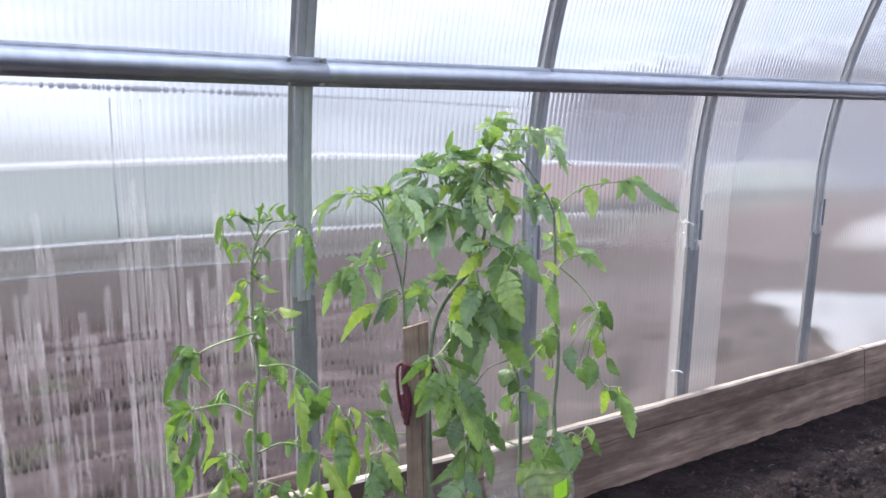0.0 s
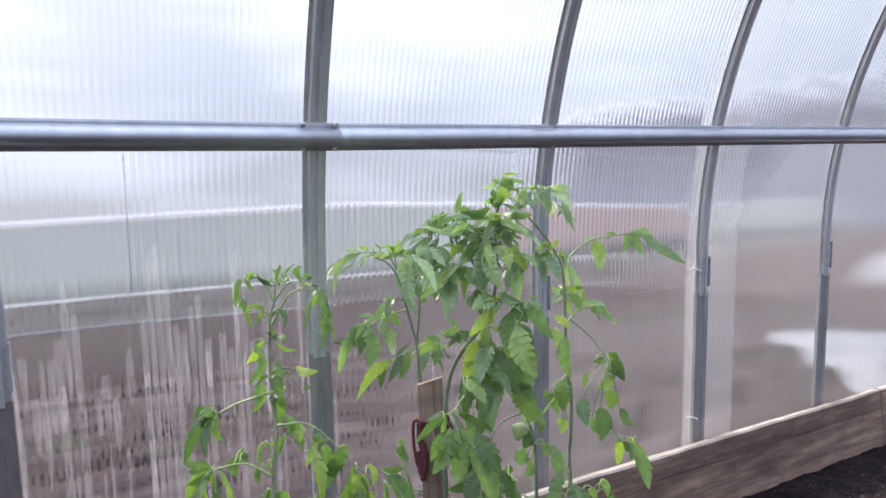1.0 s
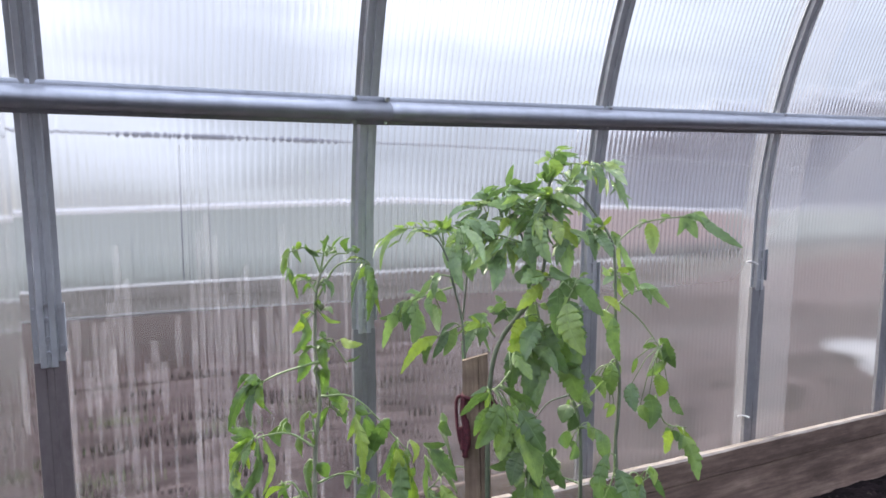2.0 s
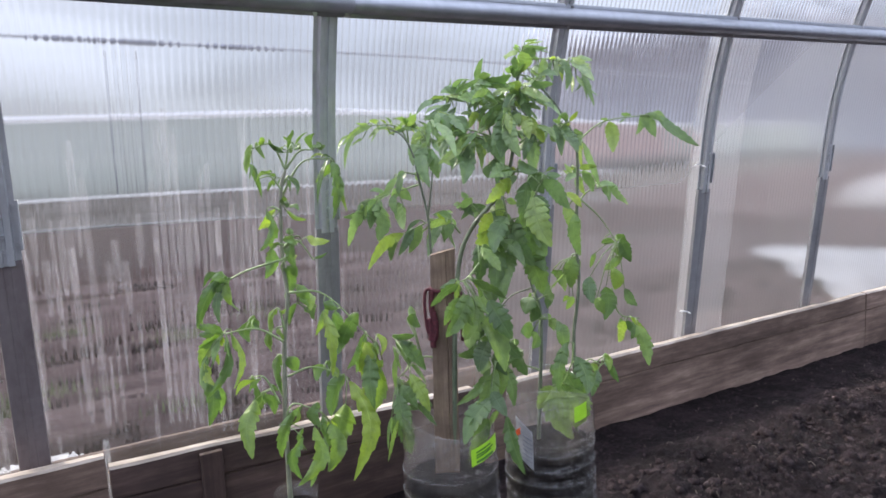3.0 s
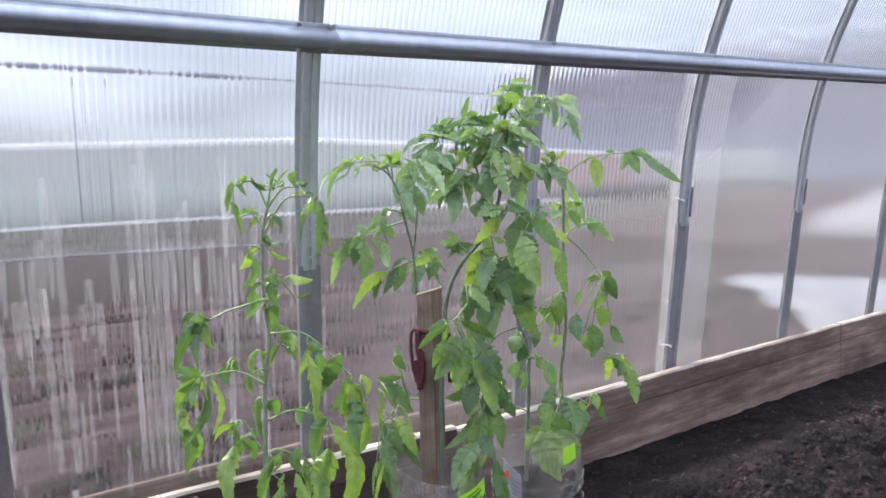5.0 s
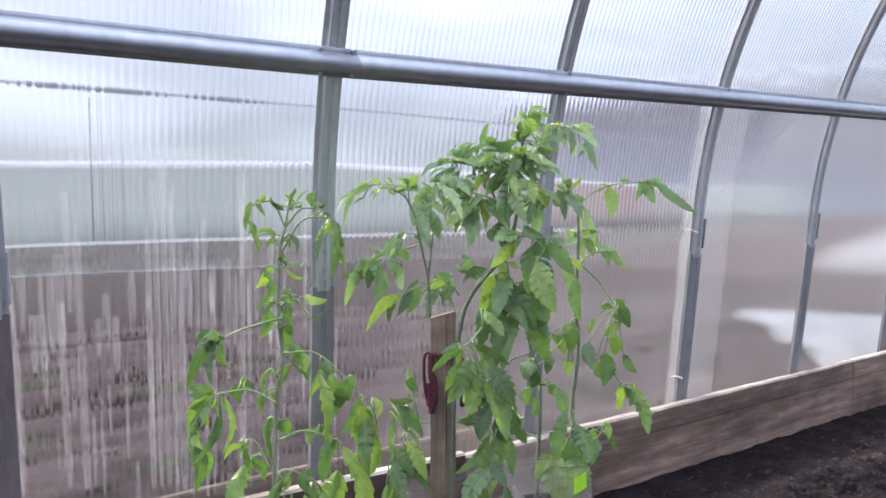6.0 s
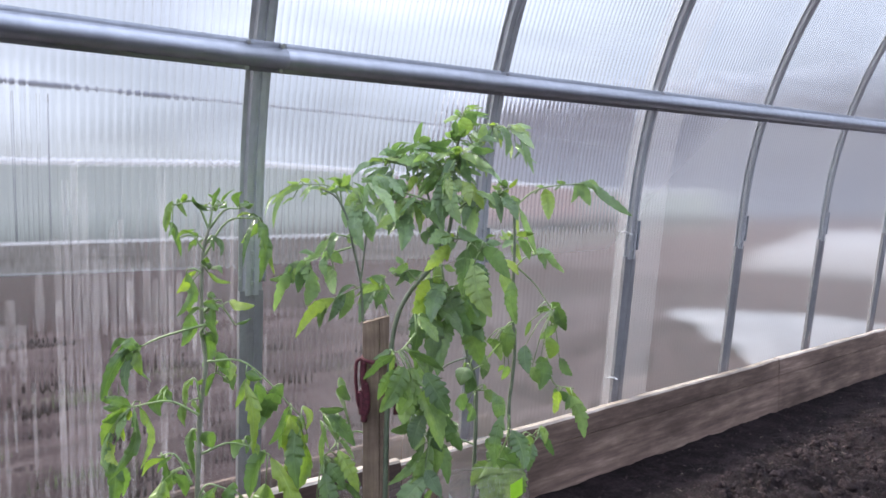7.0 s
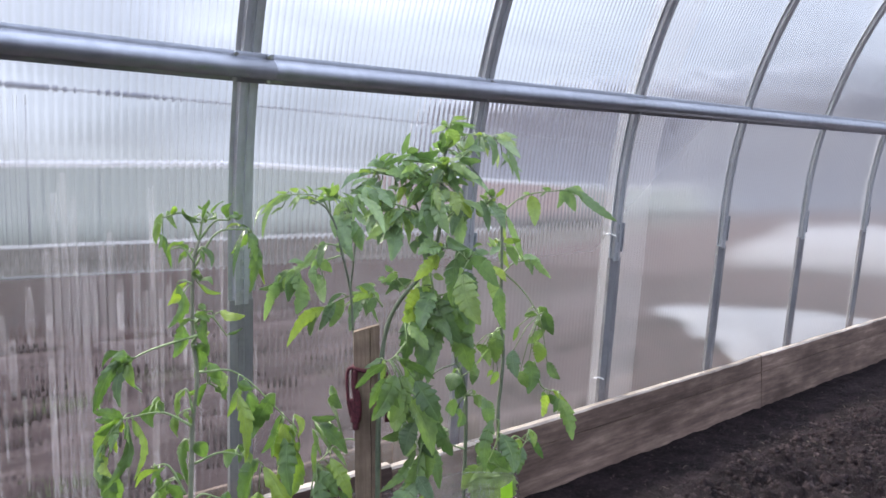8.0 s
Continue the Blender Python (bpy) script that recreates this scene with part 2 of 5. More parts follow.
def mat_leaf(name, tones, through):
    m, nt, b, out = material(name)
    v = coords(nt)
    geo = nt.nodes.new("ShaderNodeObjectInfo")
    tone = ramp(nt, geo.outputs["Random"], list(zip((0.0, 0.55, 0.87, 1.0), tones)))
    mottle = ramp(nt, noisy(nt, v, 70, 5), [(0.3, (0.72, 0.74, 0.72)), (0.75, (1.15, 1.12, 1.05))])
    mix = nt.nodes.new("ShaderNodeMix")
    mix.data_type, mix.blend_type = "RGBA", "MULTIPLY"
    mix.inputs[0].default_value = 1.0
    nt.links.new(tone, mix.inputs[6])
    nt.links.new(mottle, mix.inputs[7])

    # pale midrib and side veins, from the place along and across the leaflet
    blade, split = nt.nodes.new("ShaderNodeAttribute"), nt.nodes.new("ShaderNodeSeparateXYZ")
    blade.attribute_name = "blade"
    nt.links.new(blade.outputs["Vector"], split.inputs[0])

    def calc(op, a, b=None, c=None):
        n = nt.nodes.new("ShaderNodeMath")
        n.operation = op
        for k, q in enumerate((a, b, c)):
            if q is None:
                continue
            if isinstance(q, (int, float)):
                n.inputs[k].default_value = q
            else:
                nt.links.new(q, n.inputs[k])
        return n.outputs[0]

    across = calc("ABSOLUTE", split.outputs[1])
    rib_line = calc("SUBTRACT", 1.0, calc("SMOOTH_MIN", calc("MULTIPLY", across, 9.0), 1.0, 0.1))
    comb = calc("PINGPONG", calc("MULTIPLY_ADD", across, -1.6, calc("MULTIPLY", split.outputs[0], 7.0)), 0.5)
    side_line = calc("MULTIPLY", calc("SUBTRACT", 1.0, calc("MINIMUM", calc("MULTIPLY", comb, 7.0), 1.0)), 0.36)
    veins = calc("MAXIMUM", rib_line, side_line)
    pale = nt.nodes.new("ShaderNodeMix")
    pale.data_type = "RGBA"
    nt.links.new(calc("MULTIPLY", veins, 0.2), pale.inputs[0])
    nt.links.new(mix.outputs[2], pale.inputs[6])
    pale.inputs[7].default_value = (0.3, 0.42, 0.17, 1)
    mix = pale
    nt.links.new(mix.outputs[2], b.inputs["Base Color"])
    b.inputs["Roughness"].default_value = 0.32
    b.inputs["Specular IOR Level"].default_value = 0.9
    b.inputs["Sheen Weight"].default_value, b.inputs["Sheen Roughness"].default_value = 0.25, 0.45
    bump(nt, calc("SUBTRACT", noisy(nt, v, 160, 3), calc("MULTIPLY", veins, 0.8)), b, 0.5, 0.0012)
    tl = node(nt, "ShaderNodeBsdfTranslucent")
    warm = nt.nodes.new("ShaderNodeMix")
    warm.data_type, warm.blend_type = "RGBA", "MULTIPLY"
    warm.inputs[0].default_value = 1.0
    warm.inputs[7].default_value = (1.22, 1.34, 0.72, 1)
    nt.links.new(mix.outputs[2], warm.inputs[6])
    nt.links.new(warm.outputs[2], tl.inputs["Color"])
    sh = nt.nodes.new("ShaderNodeMixShader")
    sh.inputs[0].default_value = through
    nt.links.new(b.outputs[0], sh.inputs[1])
    nt.links.new(tl.outputs[0], sh.inputs[2])
    nt.links.new(sh.outputs[0], out.inputs["Surface"])
    return m


def mat_wood(name, lo, mid, hi, along="x", relief=0.0015):
    m, nt, b, _ = material(name)
    stretch = (1.1, 11, 11) if along == "x" else (30, 30, 1.6)
    v = coords(nt, stretch)
    grain = noisy(nt, v, 3.0, 8, 0.7)
    stain = noisy(nt, coords(nt, (0.8, 1, 1.6)), 3.6, 7, 0.65)
    mix = nt.nodes.new("ShaderNodeMix")
    mix.data_type, mix.blend_type = "RGBA", "MULTIPLY"
    mix.inputs[0].default_value = 0.95
    nt.links.new(ramp(nt, grain, [(0.2, lo), (0.5, mid), (0.82, hi)]), mix.inputs[6])
    nt.links.new(ramp(nt, stain, [(0.32, (0.42, 0.38, 0.37)), (0.5, (0.92, 0.9, 0.89)), (0.66, (1.42, 1.42, 1.44))]), mix.inputs[7])
    nt.links.new(mix.outputs[2], b.inputs["Base Color"])
    b.inputs["Roughness"].default_value = 0.8
    bump(nt, grain, b, 0.8, relief)
    return m


def mat_woods():
    """Bare trees, pale passing into a darker slate-grey stand along the wood; distance haze is put into the colours."""
    m, nt, b, _ = material("hazed_far_wood")
    v = coords(nt)
    place, mix = nt.nodes.new("ShaderNodeSeparateXYZ"), nt.nodes.new("ShaderNodeMix")
    nt.links.new(v, place.inputs[0])
    mix.data_type = "RGBA"
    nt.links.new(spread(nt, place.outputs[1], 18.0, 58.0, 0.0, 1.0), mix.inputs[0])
    # both tones are paled and blued in place of haze
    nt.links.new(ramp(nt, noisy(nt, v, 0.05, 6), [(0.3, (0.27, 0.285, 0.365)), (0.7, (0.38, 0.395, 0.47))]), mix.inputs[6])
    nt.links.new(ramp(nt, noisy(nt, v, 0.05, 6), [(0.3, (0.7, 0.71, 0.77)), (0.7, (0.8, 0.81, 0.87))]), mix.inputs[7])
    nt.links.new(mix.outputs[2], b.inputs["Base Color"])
    b.inputs["Roughness"].default_value = 0.95
    return m


def mat_soil(name, lo, mid, hi, scale=9.0, drawn=(1, 1, 1)):
    m, nt, b, _ = material(name)
    v = coords(nt)
    mix = nt.nodes.new("ShaderNodeMix")
    mix.data_type, mix.blend_type = "RGBA", "MULTIPLY"
    mix.inputs[0].default_value = 0.9
    nt.links.new(ramp(nt, noisy(nt, coords(nt, drawn), scale, 8, 0.7), [(0.3, lo), (0.5, mid), (0.75, hi)]), mix.inputs[6])
    nt.links.new(ramp(nt, noisy(nt, v, 95, 8, 0.75), [(0.3, (0.38, 0.38, 0.4)), (0.55, (0.95, 0.94, 0.94)), (0.72, (1.75, 1.7, 1.66))]), mix.inputs[7])
    nt.links.new(mix.outputs[2], b.inputs["Base Color"])
    b.inputs["Roughness"].default_value = 0.95
    b.inputs["Specular IOR Level"].default_value = 0.15
    bump(nt, noisy(nt, v, 120, 10, 0.82), b, 1.0, 0.016)
    return m


GALV = mat_galvanised("galvanised_steel", (0.45, 0.465, 0.485), (0.64, 0.66, 0.69), 0.38, 0.65)
RAIL = mat_galvanised("rail_steel", (0.36, 0.38, 0.43), (0.47, 0.495, 0.555), 0.38, 0.8, 0.05, (0.06, 2, 2))
GALV_DULL = mat_galvanised("dark_steel", (0.13, 0.105, 0.108), (0.22, 0.19, 0.19), 0.55, 0.3)
GALV_LEG = mat_galvanised("leg_steel", (0.245, 0.243, 0.258), (0.385, 0.385, 0.402), 0.42, 0.5)
BOLT = simple("zinc_bolt", (0.5, 0.52, 0.55), (0.75, 0.77, 0.8), 80, 0.3, 0.9)
POLY = mat_polycarbonate()
WEB = mat_web(0.78, (0.5, 0.485, 0.485))
STREAK = mat_hazy("dried_condensate", 0.885, (0.84, 0.82, 0.88), 0, 0.09)
OVERLAP = mat_hazy("overlap_tape", 0.9, (0.82, 0.84, 0.9), 0.2)
BOTTLE = mat_hazy("bottle_plastic", 0.92, (0.5, 0.48, 0.48), 0.05, 0.06, 0.014)
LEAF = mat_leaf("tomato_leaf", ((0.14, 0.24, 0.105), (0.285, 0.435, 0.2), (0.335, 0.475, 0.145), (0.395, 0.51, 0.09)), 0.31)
# yellower lower leaves, their weaker light also put into the darker tones
LEAF_LOW_DIM = mat_leaf("lower_tomato_leaf", ((0.085, 0.16, 0.06), (0.165, 0.275, 0.095), (0.225, 0.35, 0.095), (0.34, 0.46, 0.08)), 0.3)
LEAF_YOUNG = mat_leaf("young_tomato_leaf", ((0.085, 0.16, 0.05), (0.165, 0.285, 0.085), (0.24, 0.365, 0.08), (0.36, 0.48, 0.075)), 0.32)
STEM = simple("tomato_stem", (0.165, 0.175, 0.125), (0.29, 0.3, 0.225), 40, 0.55, relief=0.0006)
STEM_DARK = simple("woody_tomato_stem", (0.095, 0.12, 0.08), (0.18, 0.21, 0.14), 40, 0.55, relief=0.0006)
STALK = simple("leaf_stalk", (0.17, 0.25, 0.1), (0.3, 0.39, 0.18), 40, 0.5)
BOARD = mat_wood("weathered_board", (0.04, 0.0245, 0.0195), (0.155, 0.103, 0.081), (0.36, 0.27, 0.215))
BOARD_DARK = mat_wood("dark_board", (0.025, 0.0135, 0.0115), (0.066, 0.039, 0.034), (0.15, 0.1, 0.086))
PEG = mat_wood("dark_peg_wood", (0.025, 0.014, 0.012), (0.05, 0.028, 0.024), (0.09, 0.055, 0.048), "z")
STAKE = mat_wood("stake_wood", (0.1, 0.07, 0.05), (0.23, 0.165, 0.12), (0.35, 0.265, 0.2), "z")
CORD = simple("dark_red_cord", (0.03, 0.004, 0.008), (0.14, 0.025, 0.04), 260, 0.8, relief=0.0012)
SOIL = mat_soil("greenhouse_soil", (0.0105, 0.0072, 0.009), (0.0195, 0.0134, 0.0163), (0.054, 0.04, 0.045))
CLOD = mat_soil("soil_crumb", (0.02, 0.014, 0.0165), (0.048, 0.035, 0.039), (0.15, 0.115, 0.122), 22)
STRAW = simple("dry_root_fibre", (0.09, 0.072, 0.06), (0.17, 0.14, 0.12), 30, 0.8)
# pale from bleaching, with sunlight on the edge put into the colour
BOARD_LIT_EDGE = mat_wood("sunlit_bleached_board_edge", (0.17, 0.14, 0.12), (0.33, 0.285, 0.25), (0.5, 0.45, 0.4))
POT_SOIL = mat_soil("potting_soil", (0.005, 0.004, 0.004), (0.011, 0.0085, 0.008), (0.03, 0.024, 0.022), 30)
FIELD = mat_soil("field_soil", (0.026, 0.0164, 0.018), (0.086, 0.058, 0.0625), (0.195, 0.146, 0.152), 3.0, (0.25, 1.5, 1))
DARK_BED = mat_soil("dug_bed_soil", (0.011, 0.002, 0.0035), (0.025, 0.0055, 0.009), (0.046, 0.0135, 0.018), 2.5)
DRY_GRASS = simple("dry_grass", (0.038, 0.035, 0.034), (0.075, 0.07, 0.068), 3, 0.9)
GRASS = simple("grass_blade", (0.05, 0.085, 0.02), (0.11, 0.16, 0.04), 20, 0.7)
FENCE = mat_hazy("fence_sheet", 0.0, (0.6, 0.635, 0.625), 0)
FENCE_BROWN = mat_hazy("brown_fence_sheet", 0.0, (0.6, 0.5, 0.49), 0)
FIELD_CLOD = mat_soil("field_clod", (0.02, 0.013, 0.0135), (0.052, 0.036, 0.037), (0.115, 0.085, 0.087), 14)
DRY_PALE = simple("dry_pale_ground", (0.04, 0.031, 0.029), (0.075, 0.062, 0.058), 1.2, 0.9)
ROW_COVER = mat_hazy("row_cover_fabric", 0.0, (0.53, 0.53, 0.565), 0)
POLE_PALE = simple("grey_weathered_pole", (0.3, 0.3, 0.34), (0.4, 0.4, 0.44), 8, 0.8)
SLEEVE = simple("dark_cable_sleeve", (0.2, 0.205, 0.26), (0.28, 0.285, 0.34), 8, 0.8)
FENCE_CAP = mat_hazy("white_fence_cap", 0.0, (0.9, 0.9, 0.92), 0)
EDGE_BOARD = mat_wood("grey_edge_board", (0.22, 0.18, 0.155), (0.32, 0.272, 0.238), (0.42, 0.365, 0.325))
WHITE_TRIM = simple("white_cap", (0.7, 0.7, 0.7), (0.82, 0.82, 0.82), 5, 0.5)
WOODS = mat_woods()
WEEDS = mat_hazy("dead_weeds", 0.0, (0.5, 0.49, 0.47), 0)
FILM = simple("white_film", (0.17, 0.17, 0.18), (0.28, 0.28, 0.295), 4, 0.5, relief=0.01, fine=9)
FILM_WHITE = simple("clean_white_film", (0.34, 0.335, 0.34), (0.55, 0.54, 0.55), 9, 0.4, relief=0.006, fine=30)
LABEL_GREEN = simple("green_label", (0.32, 0.62, 0.03), (0.4, 0.72, 0.06), 30, 0.4)
LABEL_DARK = simple("label_print", (0.05, 0.16, 0.02), (0.07, 0.2, 0.03), 30, 0.5)
LABEL_WHITE = simple("white_label", (0.3, 0.3, 0.32), (0.46, 0.46, 0.48), 25, 0.4)
FOG = mat_hazy("condensed_fog", 0.9, (0.26, 0.235, 0.235), 0, 0.12)
FOG_DENSE = mat_hazy("heavy_condensed_fog", 0.84, (0.2, 0.18, 0.178), 0, 0.14)
# whiter than the wall, to draw glints along its ribs
RIB_GLINT = mat_hazy("rib_glint_plastic", 0.86, (0.8, 0.8, 0.82), 0.1)
LABEL_GREY = simple("grey_print", (0.22, 0.22, 0.26), (0.3, 0.3, 0.34), 25, 0.5)
LABEL_ORANGE = simple("orange_print", (0.7, 0.1, 0.03), (0.8, 0.16, 0.05), 25, 0.45)


# ---- mesh helpers ----
def mesh_object(name, verts, faces, mat, parent=None, smooth=False, label=""):
    me = bpy.data.meshes.new(name)
    me.from_pydata([tuple(v) for v in verts], [], faces)
    me.materials.append(mat)
    if smooth:
        me.polygons.foreach_set("use_smooth", [True] * len(me.polygons))
    me.update()
    ob = new(name, me)
    if parent is not None:
        ob.parent = parent
    return tagged(ob, label)


def part(name, bm, mat, parent=None, label="", smooth=False):
    me = bpy.data.meshes.new(name)
    bm.to_mesh(me)
    bm.free()
    me.materials.append(mat)
    if smooth:
        me.polygons.foreach_set("use_smooth", [True] * len(me.polygons))
    ob = new(name, me)
    if parent is not None:
        ob.parent = parent
    return tagged(ob, label)


def thing(name, m, label, category, group="", kind=""):
    ob = new(name)
    ob.empty_display_size = 0.05
    ob.matrix_world = m
    return tagged(ob, label, category, group, kind)


def box(sx, sy, sz, centre=(0, 0, 0), bevel=0.0, cuts=0):
    bm = bmesh.new()
    bmesh.ops.create_cube(bm, size=1)
    for v in bm.verts:
        v.co = Vector((v.co.x * sx + centre[0], v.co.y * sy + centre[1], v.co.z * sz + centre[2]))
    if bevel:
        bmesh.ops.bevel(bm, geom=list(bm.edges), offset=bevel, segments=2, affect="EDGES", profile=0.6)
    return bm


def tube(points, radii, sides=8, cap=True):
    """A round tube through points; radii one number or one for each point."""
    pts = [Vector(p) for p in points]
    if not hasattr(radii, "__len__"):
        radii = [radii] * len(pts)
    verts, faces = [], []
    for i, p in enumerate(pts):
        d = (pts[min(i + 1, len(pts) - 1)] - pts[max(i - 1, 0)]).normalized()
        a = d.cross(Vector((0.3, 1, 0.2))).normalized()
        b = d.cross(a)
        for k in range(sides):
            w = 2 * math.pi * k / sides
            verts.append(p + (a * math.cos(w) + b * math.sin(w)) * radii[i])
    for i in range(len(pts) - 1):
        for k in range(sides):
            n = (k + 1) % sides
            faces.append((i * sides + k, i * sides + n, (i + 1) * sides + n, (i + 1) * sides + k))
    if cap:
        faces.append(tuple(range(sides - 1, -1, -1)))
        faces.append(tuple(range((len(pts) - 1) * sides, len(pts) * sides)))
    return verts, faces


def smooth_path(points, steps=5):
    """A Catmull-Rom line through points."""
    p = [Vector(q) for q in points]
    p = [p[0] * 2 - p[1]] + p + [p[-1] * 2 - p[-2]]
    line = []
    for i in range(1, len(p) - 2):
        for k in range(steps):
            t = k / steps
            line.append(0.5 * (2 * p[i] + (p[i + 1] - p[i - 1]) * t + (2 * p[i - 1] - 5 * p[i] + 4 * p[i + 1] - p[i + 2]) * t * t + (3 * p[i] - p[i - 1] - 3 * p[i + 1] + p[i + 2]) * t ** 3))
    line.append(p[-2])
    return line


# ---- the greenhouse: arch, ribs, purlins, sheets ----
SPACING = 0.67
FIRST_RIB, LAST_RIB = -2, 8
X_MIN, X_MAX = FIRST_RIB * SPACING, LAST_RIB * SPACING
GROUND = -0.06


def arch():
    """Half of the arch from the ground to the ridge: places (y, z) and the lean from upright."""
    y, z, lean, rows, ds = 0.182, -0.06, radians(7.5), [], 0.01
    while lean < radians(90):
        rows.append((y, z, lean))
        y, z = y - math.sin(lean) * ds, z + math.cos(lean) * ds
        if z > 0.78:
            lean += ds / (1.82 if lean < radians(33) else 1.36)
    rows.append((y, z, radians(90)))
    return rows


HALF = arch()
RIDGE_Y, RIDGE_Z = HALF[-1][0], HALF[-1][1]


def arch_points(step, z0=-1.0, z1=9.0, both=False):
    rows = [r for r in HALF if z0 <= r[1] <= z1]
    pick = rows[::step] + ([rows[-1]] if (len(rows) - 1) % step else [])
    if both:
        pick = pick + [(2 * RIDGE_Y - y, z, math.pi - a) for y, z, a in reversed(pick[:-1])]
    return pick


def inward(lean):
    return Vector((0, -math.cos(lean), -math.sin(lean)))


def along_arch(rows, section, x0):
    """Sweep an open section, (across x, depth inwards), along rows of the arch."""
    verts, faces, n = [], [], len(section)
    for y, z, a in rows:
        d = inward(a)
        for u, depth in section:
            verts.append(Vector((x0 + u, y, z)) + d * depth)
    for i in range(len(rows) - 1):
        for k in range(n - 1):
            faces.append((i * n + k, i * n + k + 1, (i + 1) * n + k + 1, (i + 1) * n + k))
    return verts, faces


def thicken(ob, t):
    md = ob.modifiers.new("thickness", "SOLIDIFY")
    md.thickness, md.offset = t, 0.0


RIB_SECTION = [(-0.0285, -0.012), (-0.018, -0.012), (-0.015, 0.0), (-0.005, 0.001), (-0.003, -0.003), (0.003, -0.003), (0.005, 0.001), (0.015, 0.0), (0.018, -0.012), (0.0285, -0.012)]
LEG_SECTION = [(-0.029, -0.011), (-0.0275, -0.001), (-0.008, 0.0), (-0.006, -0.002), (0.006, -0.002), (0.008, 0.0), (0.0275, -0.001), (0.029, -0.011)]


def bolt(parent, place, axis, size=0.0052):
    bm = bmesh.new()
    bmesh.ops.create_cone(bm, cap_ends=True, segments=6, radius1=size, radius2=size * 0.85, depth=size * 0.9)
    bmesh.ops.transform(bm, matrix=Matrix.Translation(place) @ Vector(axis).to_track_quat("Z", "Y").to_matrix().to_4x4(), verts=bm.verts)
    return part("bolt", bm, BOLT, parent)


greenhouse = thing("greenhouse", pose(0, 0, 0), "galvanised steel arched greenhouse clad in clear twin-wall plastic sheet", "greenhouse", kind="structure")


def arch_at(z):
    return min(HALF, key=lambda r: abs(r[1] - z))


def rib(x0, detailed):
    v, f = along_arch(arch_points(4, 0.62, 9, True), RIB_SECTION, x0)
    r = mesh_object("rib", v, f, GALV, greenhouse, label="bent galvanised steel rib with a hat-shaped section")
    thicken(r, 0.0015)
    for mirror in (False, True):
        rows = arch_points(6, -1, 0.64)
        if mirror:
            rows = [(2 * RIDGE_Y - y, z, math.pi - a) for y, z, a in rows]
        v, f = along_arch(rows, [(u, d - 0.003) for u, d in LEG_SECTION], x0)
        # legs of the first ribs are darker and browner
        leg = mesh_object("leg", v, f, GALV_DULL if x0 < 0.3 else GALV_LEG, r, label="dark brownish steel leg of the rib" if x0 < 0.3 else "")
        thicken(leg, 0.0018)
    if detailed:
        for z in (0.658, 0.688, 0.728, 0.752):
            y, zz, a = arch_at(z)
            bolt(r, Vector((x0, y, zz)) + inward(a) * -0.001, inward(a))
        for z in (0.665, 0.745):
            y, zz, a = arch_at(z)
            for sx in (-0.0235, 0.0235):
                bolt(r, Vector((x0 + sx, y, zz)) + inward(a) * -0.010, inward(a), 0.003)
        rows = [q for q in arch_points(2) if 0.645 <= q[1] <= 0.755]
        v, f = along_arch(rows, [(0.0287, -0.012), (0.029, -0.001), (0.0325, -0.001), (0.033, -0.012)], x0)
        thicken(mesh_object("splice_plate", v, f, GALV, r, label="small bright plate joining rib and leg"), 0.001)
    return r


for k in range(FIRST_RIB, LAST_RIB + 1):
    rib(k * SPACING, -1 <= k <= 7)

PURLIN_SECTION = [(0.0, 0.0), (0.0085, 0.0), (0.010, 0.001), (0.0125, 0.008), (0.016, 0.016), (0.021, 0.0215), (0.027, 0.0245), (0.033, 0.025), (0.039, 0.023), (0.0445, 0.018), (0.049, 0.011), (0.052, 0.003), (0.0535, 0.0006), (0.055, 0.0), (0.064, 0.0)]


def purlin(x0, x1, z, mirror=False, rise0=0.0, lift=0.0015, name="purlin"):
    """A hat-shaped rail along x, lying on the inner face of the ribs; rise0 lifts its first end."""
    y, zz, a = arch_at(z)
    up, inn = Vector((0, -math.sin(a), math.cos(a))), inward(a)
    n, verts, faces = len(PURLIN_SECTION), [], []
    steps = max(2, int((x1 - x0) / 0.12))
    for i in range(steps + 1):
        t = i / steps
        x = x0 + (x1 - x0) * t
        for s, d in PURLIN_SECTION:
            p = Vector((x, y, zz + rise0 * (1 - t))) + up * s + inn * (d + lift + 0.0006 * math.sin(x * 9 + s * 60))
            verts.append(Vector((p.x, 2 * RIDGE_Y - p.y, p.z)) if mirror else p)
    for i in range(steps):
        for k in range(n - 1):
            faces.append((i * n + k, i * n + k + 1, (i + 1) * n + k + 1, (i + 1) * n + k))
    ob = mesh_object(name, verts, faces, RAIL, greenhouse, True, label="hat-shaped galvanised steel rail bolted across the ribs")
    thicken(ob, 0.0012)
    return ob, Vector((0, y, zz)), up, inn


PURLIN_Z = 1.117
left_rail, p0, up0, in0 = purlin(X_MIN, 0.67 + 0.052, PURLIN_Z, rise0=0.022, lift=0.004)
right_rail, _, _, _ = purlin(0.67 - 0.03, X_MAX, PURLIN_Z)
for x0 in (0.637, 0.712):
    for s in (0.006, 0.0585):
        bolt(left_rail, Vector((x0, p0.y, p0.z)) + up0 * s + in0 * 0.006, in0, 0.006)
bolt(left_rail, Vector((0.704, p0.y, p0.z)) + up0 * 0.030 + in0 * 0.026, in0, 0.0045)
for k in range(2, 8):
    for sx, s in ((0.012, 0.006), (0.014, 0.0585)):
        bolt(right_rail, Vector((k * SPACING + sx, p0.y, p0.z)) + up0 * s + in0 * 0.003, in0, 0.0045)
purlin(X_MIN, X_MAX, PURLIN_Z, mirror=True)
purlin(X_MIN, X_MAX, RIDGE_Z - 0.012)

CELL = 0.0165
